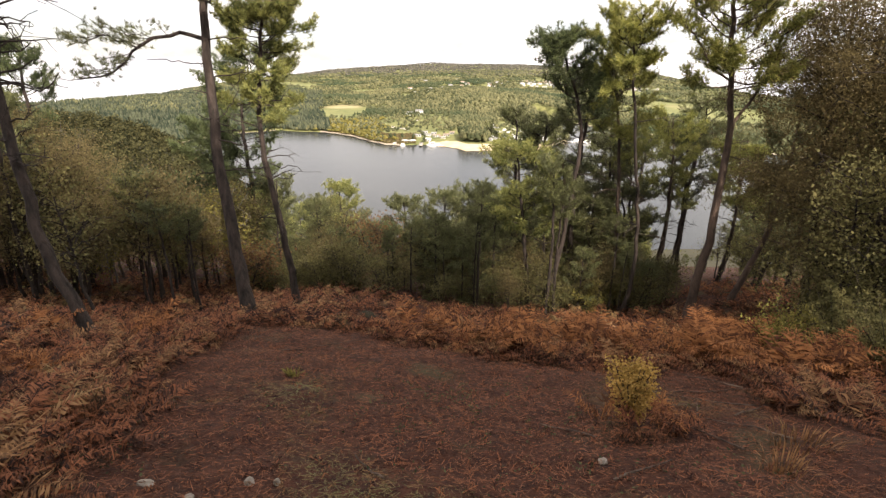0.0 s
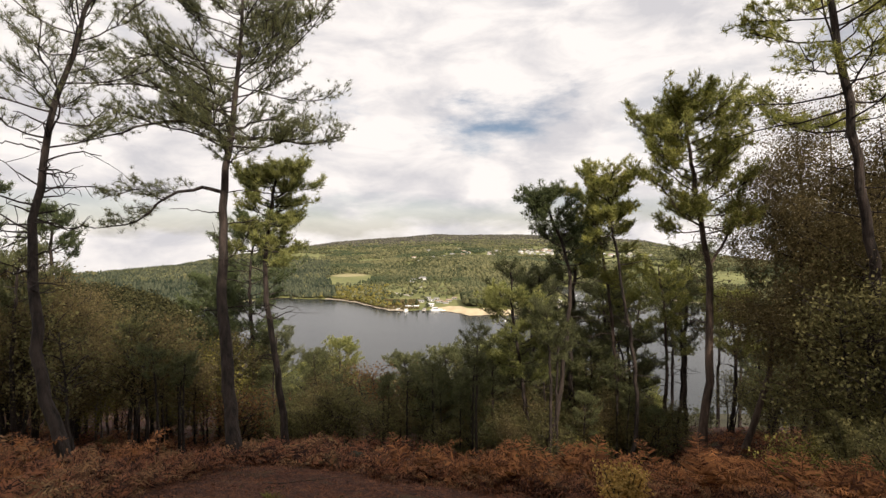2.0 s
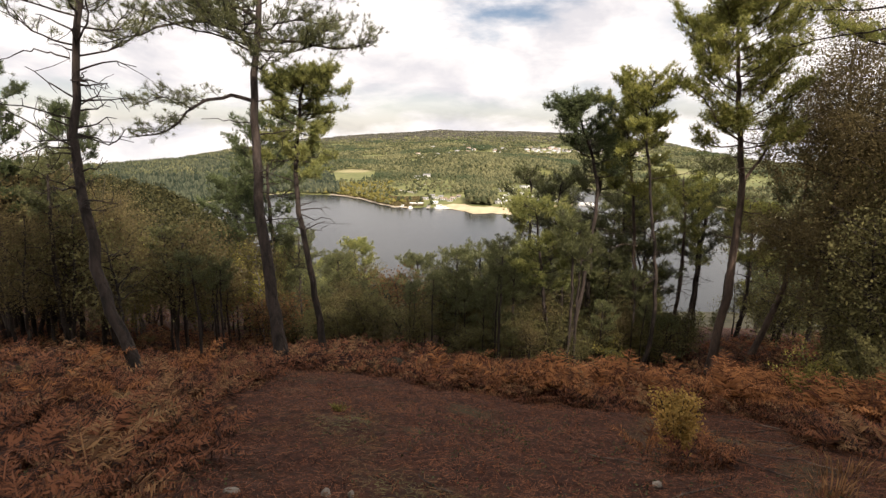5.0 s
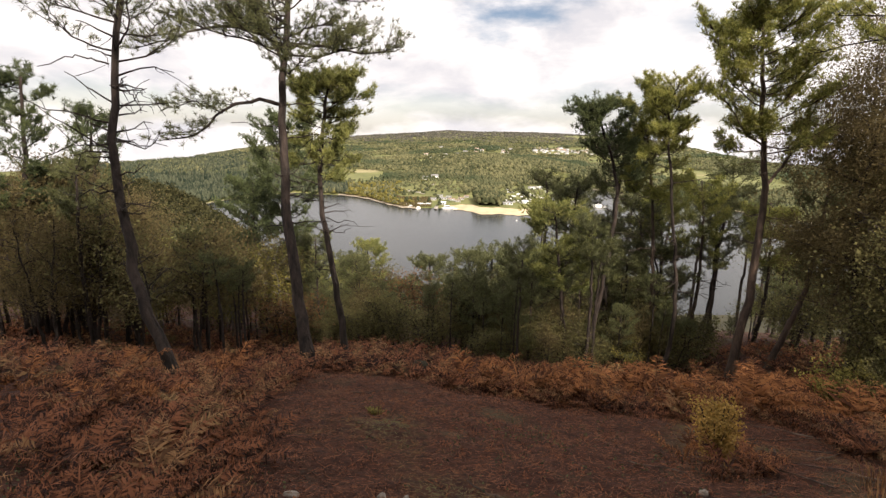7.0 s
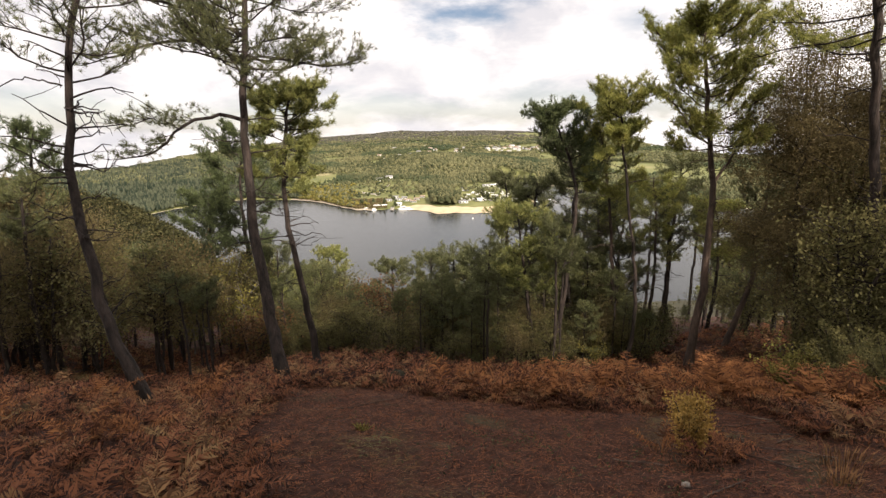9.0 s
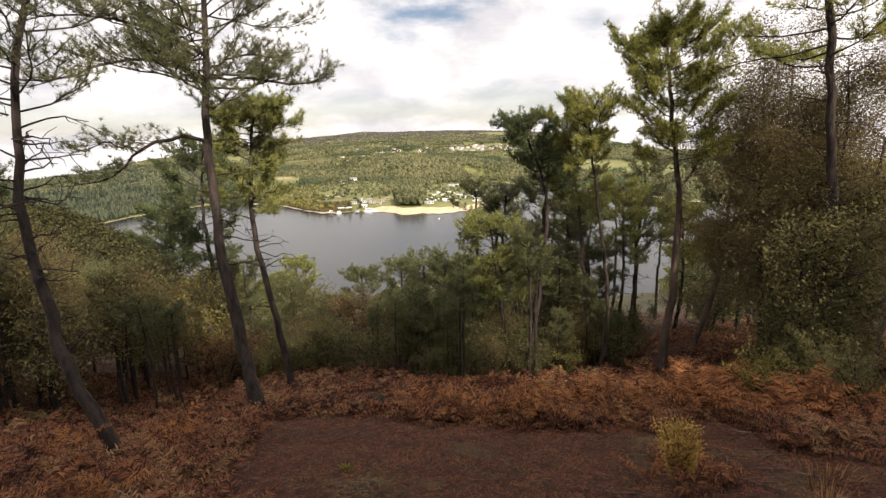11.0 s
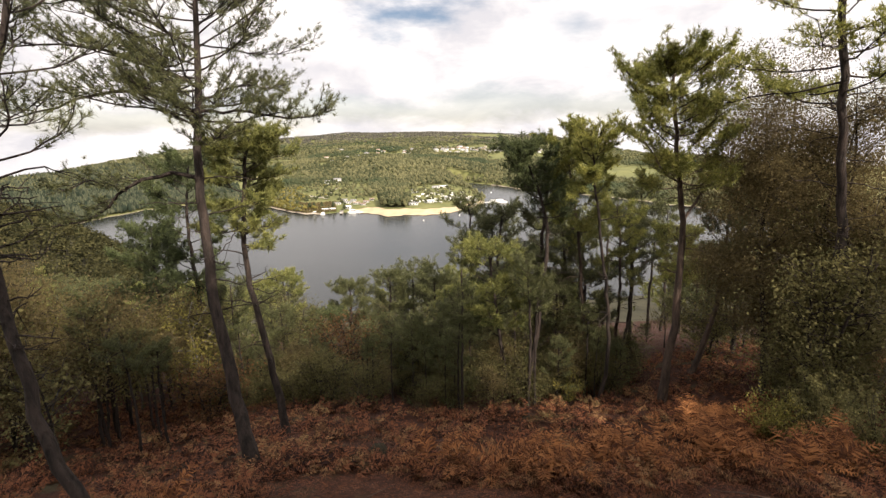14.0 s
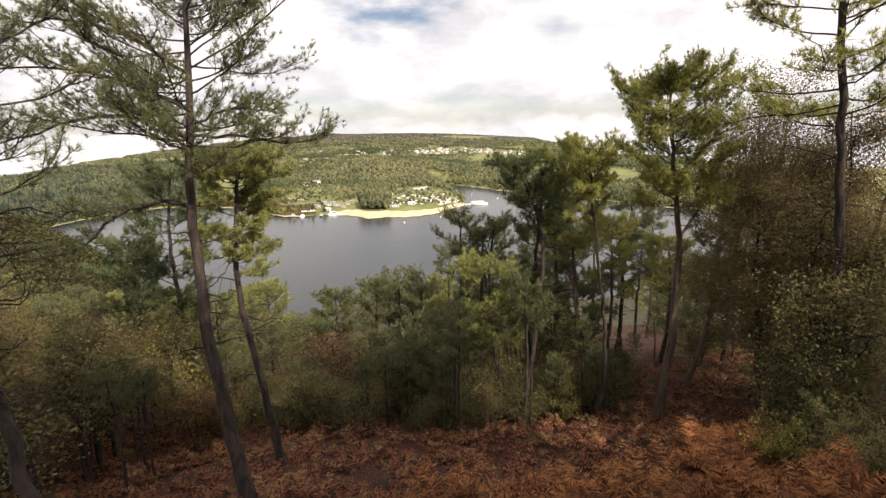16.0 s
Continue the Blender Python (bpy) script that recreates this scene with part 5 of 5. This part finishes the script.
# broken frond pieces in the clearing
N = 1700
sx, sy = rng.uniform(-2.8, 3.3, N), rng.uniform(1.2, 6.4, N)
keep = in_clearing(sx, sy)
sx, sy = sx[keep], sy[keep]
g = Geo()
fronds(g, rng, np.stack([sx, sy, ground_z(sx, sy) + 0.005], -1), rng.uniform(0, 6.28, len(sx)), rng.uniform(0.05, 0.14, len(sx)), rng.uniform(0.02, 0.2, len(sx)), 9)
lone("bracken_litter", g, M_FERN, "broken dry fronds on the ground", "litter", "stuff")


def low_plants(cx, cy, rx, ry, count, size, label):
    x, y = cx + rng.normal(size=count) * rx, cy + rng.normal(size=count) * ry
    g = Geo()
    leaves(g, rng, np.stack([x, y, ground_z(x, y) + 0.02 + np.abs(rng.normal(size=count)) * 0.02], -1), size, 0.025, 5)
    lone("ground_plants", g, M_GRASS, label, "plants", "stuff")


low_plants(0.05, 3.75, 0.22, 0.2, 45, 0.022, "patch of low green plants in the litter")
low_plants(0.7, 3.3, 0.5, 0.5, 60, 0.022, "thin green plants in the litter")
low_plants(-0.6, 3.4, 0.6, 0.7, 60, 0.022, "scattered low green plants")
low_plants(-1.9, 2.1, 0.25, 0.3, 45, 0.022, "green plants at the bracken's foot")
low_plants(1.0, 2.2, 0.6, 0.3, 60, 0.022, "low green plants near the stones")
low_plants(-2.7, 1.9, 0.3, 0.25, 60, 0.022, "green leaves among the bracken")


def blades(cx, cy, radius, count, height, mat, name, label, category, droop=0.3):
    """A tuft of upright or arching blades."""
    a, q = rng.uniform(0, 6.28, count), radius * np.sqrt(rng.random(count))
    x, y = cx + q * np.cos(a), cy + q * np.sin(a)
    z = ground_z(x, y) - 0.01
    out = np.stack([np.cos(a), np.sin(a), 0 * a], -1) * rng.uniform(0.1, 1.0, (count, 1)) * droop
    h = height * rng.uniform(0.55, 1.1, (count, 1))
    p = np.stack([x, y, z], -1)
    m = p + out * h * 0.4 + np.array([0, 0, 0.6]) * h
    t = p + out * h * 1.3 + np.array([0, 0, 1.0]) * h
    w = np.stack([-np.sin(a), np.cos(a), 0 * a], -1) * 0.004
    g = Geo()
    v = np.stack([p - w, p + w, m + w, m - w], 1).reshape(-1, 3)
    g.add(v, np.arange(len(v)).reshape(-1, 4))
    v = np.stack([m - w, m + w, t], 1).reshape(-1, 3)
    g.add(v, np.arange(len(v)).reshape(-1, 3))
    return lone(name, g, mat, label, category, "stuff")


blades(-1.33, 3.92, 0.06, 80, 0.075, M_LEAF_Y, "grass_tuft", "small yellow-green grass tuft in the litter", "grass", 0.9)
blades(2.15, 2.55, 0.16, 70, 0.13, M_FERN_PALE, "grass_tuft", "dry straw-coloured grass tuft", "grass", 0.8)
blades(2.5, 2.9, 0.2, 90, 0.14, M_FERN_PALE, "grass_tuft", "dry straw-coloured grass tuft", "grass", 0.8)


def shrub(label, x, y, height, spread, stems, leaf, seed, clumps, size=0.03):
    rng2 = np.random.default_rng(seed)
    bush = thing("shrub", label, "shrub", (x, y, float(ground_z(x, y)) - 0.02))
    ends = []
    for i in range(stems):
        a = rng2.uniform(0, 6.28)
        tip = np.array([math.cos(a) * spread * rng2.uniform(0.2, 1), math.sin(a) * spread * rng2.uniform(0.2, 1), height * rng2.uniform(0.6, 1.05)])
        line = smooth_line([[0, 0, 0], tip * np.array([0.35, 0.35, 0.55]), tip], 7)
        g = Geo()
        tube(g, line, np.linspace(0.008, 0.003, 7), 4)
        part("stem", g, M_BARK, bush)
        ends.extend(line[2:])
    ends = np.array(ends)
    g = Geo()
    leaves(g, rng2, ends[rng2.integers(0, len(ends), clumps)], size, 0.05, 14)
    part("foliage", g, leaf, bush)
    return bush


shrub("yellow-green broom bush in the clearing", 1.41, 3.2, 0.52, 0.15, 26, M_BROOM, 61, 420, 0.024)
shrub("yellowing shrub among the ferns", 4.75, 6.4, 1.0, 0.6, 20, M_LEAF_Y, 62, 300, 0.035)
shrub("small green shrub at the bracken's edge", 5.0, 5.0, 1.0, 0.5, 14, M_LEAF, 63, 190, 0.035)
shrub("green leafy shrub under the oaks", 5.9, 6.3, 1.2, 0.6, 16, M_LEAF, 64, 220, 0.04)
shrub("leafy green shrub at the foot of the oaks", 5.4, 6.2, 1.1, 0.5, 16, M_LEAF, 66, 260, 0.035)
shrub("olive shrub at the wood's edge", 3.3, 10.4, 0.8, 0.4, 10, M_LEAF_Y, 65, 80, 0.04)
g = Geo()
fronds(g, rng, np.tile([[1.7, 3.1, float(ground_z(1.7, 3.1))]], (12, 1)) + rng.normal(size=(12, 3)) * np.array([0.03, 0.03, 0]), rng.uniform(0, 6.28, 12), rng.uniform(0.22, 0.36, 12), rng.uniform(0.6, 1.1, 12))
lone("fern", g, M_FERN, "orange dry fern beside the broom bush", "fern")
g = Geo()
fronds(g, rng, np.tile([[1.35, 2.95, float(ground_z(1.35, 2.95))]], (16, 1)) + rng.normal(size=(16, 3)) * np.array([0.03, 0.03, 0]), rng.uniform(0, 6.28, 16), rng.uniform(0.22, 0.36, 16), rng.uniform(0.5, 1.0, 16))
lone("fern", g, M_FERN, "orange dry fern under the broom bush", "fern")


for x, y, n, label in [(1.72, 3.3, 14, "golden dry fern below the broom bush"), (1.28, 3.35, 10, "brown dry fern behind the broom bush")]:
    g = Geo()
    fronds(g, rng, np.array([[x, y, float(ground_z(x, y))]]) + rng.normal(size=(n, 3)) * np.array([0.04, 0.04, 0]), rng.uniform(0, 6.28, n), rng.uniform(0.25, 0.42, n), rng.uniform(0.5, 1.0, n), 18, 0.07)
    lone("fern", g, M_FERN_GOLD, label, "fern")

broadleaf("thin crooked oak sapling standing in bracken", on(-4.75, 6.3), 2.3, 0.5, 72, leaf=M_LEAF, r0=0.026, lean=(-0.14, 0.05), crown_from=0.5, clumps=70, per=14, size=0.045, puff=0.13, name="oak_sapling")

# taller golden ferns standing out of the bracken's edge, sunlight put into their colour
rng = np.random.default_rng(404)
spots = [(x + rng.normal() * 0.1, y + rng.normal() * 0.1) for x, y in zip(np.linspace(-0.5, 3.4, 15), np.interp(np.linspace(-0.5, 3.4, 15), [-0.5, 0.8, 1.75, 2.6, 3.4], [6.25, 5.5, 5.25, 5.5, 5.4]))]
spots += [(4.35 + rng.normal() * 0.5, 6.6 + rng.normal() * 0.55) for i in range(20)]
spots += [(rng.uniform(3.5, 5.6), rng.uniform(4.6, 7.2)) for i in range(11)] + [(rng.uniform(-4.2, -2.5), rng.uniform(2.6, 6.0)) for i in range(6)]
for x, y in spots:
    big = 0.62 if x < -2 else 1.0
    n = int(rng.integers(8, 13))
    g = Geo()
    fronds(g, rng, np.array([[x, y, float(ground_z(x, y)) + 0.02]]) + rng.normal(size=(n, 3)) * np.array([0.025, 0.025, 0]), rng.uniform(0, 6.28, n), rng.uniform(0.5, 0.85, n) * big, rng.uniform(0.5, 0.95, n), 22, 0.09)
    tagged(lone("fern", g, M_FERN_GOLD, "sunlit golden-orange dry fern standing at the clearing's edge", "fern"), group="ferns at the clearing's edge")


def stone(x, y, sx, sy, sz, seed, label="pale lichened stone half sunk in litter", mat=M_STONE):
    bm = bmesh.new()
    bmesh.ops.create_icosphere(bm, subdivisions=3, radius=1.0)
    for v in bm.verts:
        q = 1 + 0.28 * noise.noise(v.co * 1.3 + Vector((seed, 0, 0))) + 0.1 * noise.noise(v.co * 4 + Vector((0, seed, 0)))
        v.co = Vector((v.co.x * sx * q, v.co.y * sy * q, max(v.co.z, -0.4) * sz * q))
    me = bpy.data.meshes.new("stone")
    bm.to_mesh(me)
    bm.free()
    me.materials.append(mat)
    for p in me.polygons:
        p.use_smooth = True
    ob = tagged(new("stone", me), label, "stone", "stones in the clearing")
    ob.matrix_basis = Matrix.Translation((x, y, float(ground_z(x, y)) + sz * 0.2)) @ Matrix.Rotation(seed, 4, "Z")


stone(-0.98, 2.07, 0.025, 0.025, 0.04, 1.0)
stone(-0.85, 2.1, 0.014, 0.018, 0.035, 2.0)
stone(-1.45, 1.98, 0.05, 0.025, 0.018, 3.0, "flat pale stone lying in litter")
stone(0.99, 2.5, 0.03, 0.03, 0.025, 4.0)
stone(-1.2, 1.9, 0.03, 0.025, 0.02, 5.0)
# a dark round bush, stood in for by a rounded stone mesh
stone(-1.1, 6.7, 0.16, 0.16, 0.2, 6.0, "dark round bush among the bracken, built as a stone shape", M_DARK_BUSH)

# dead sticks in the litter
for i, (x, y, a, l) in enumerate([(1.9, 3.6, 0.3, 0.7), (2.3, 3.2, 2.4, 0.6), (0.9, 3.0, 2.6, 0.4), (2.6, 4.2, 0.2, 0.9), (-0.4, 2.3, 2.2, 0.35), (1.2, 2.4, 0.5, 0.5), (2.4, 3.9, 2.9, 0.8), (2.1, 3.5, 1.1, 0.5), (2.7, 3.7, 0.6, 0.7), (1.95, 3.0, 2.0, 0.45), (-1.35, 5.2, 0.75, 1.1), (2.75, 4.5, 2.5, 0.6)]):
    d = np.array([math.cos(a), math.sin(a)])
    k = np.linspace(-0.5, 0.5, 6)
    px, py = x + d[0] * l * k, y + d[1] * l * k
    g = Geo()
    tube(g, np.stack([px, py, ground_z(px, py) + 0.02 + rng.normal(size=6) * 0.004], -1), np.linspace(0.008, 0.004, 6), 5)
    tagged(lone("fallen_twig", g, M_BARK_RED, "dead brown twig lying in the litter", "twig"), group="fallen twigs")

# oaks added out of view on the sunny side, so their shade falls on the clearing
for i, (x, y, h) in enumerate([(2.6, -3.6, 7.0), (-0.2, -3.4, 6.5), (7.8, -8.5, 7.8), (-3.2, -3.6, 7.5), (1.8, -7.0, 9.5), (-1.2, -7.0, 9.5), (2.6, -6.2, 7.5),
                                (-6.5, -6.0, 8.0), (4.0, -9.5, 10.5), (7.6, -10.5, 10.5), (0.2, -10.5, 11.0), (-8.5, -4.0, 8.0), (13.0, -7.5, 6.0), (9.7, 2.2, 4.6), (6.4, -2.4, 5.0), (11.7, -1.6, 6.6)]):
    broadleaf("unseen tall oak added behind the clearing for its shade", on(x, y), h, 2.1, 90 + i, leaf=M_LEAF, r0=0.12, crown_from=0.25, clumps=330, per=20, size=0.19, puff=0.34, stems=1, group="oaks behind the clearing", joined=True)
# two taller unseen oaks, added to break up the sun on the bracken
for i, (x, y, h, low) in enumerate([(1.6, -8.5, 11, 0.6), (6.2, -6.8, 9.5, 0.6)]):
    broadleaf("unseen old oak added behind the clearing for its shade", on(x, y), h, 2.9, 130 + i, leaf=M_LEAF, r0=0.2, crown_from=low, clumps=300, per=20, size=0.26, puff=0.45, stems=1, group="oaks behind the clearing", joined=True, full=True)
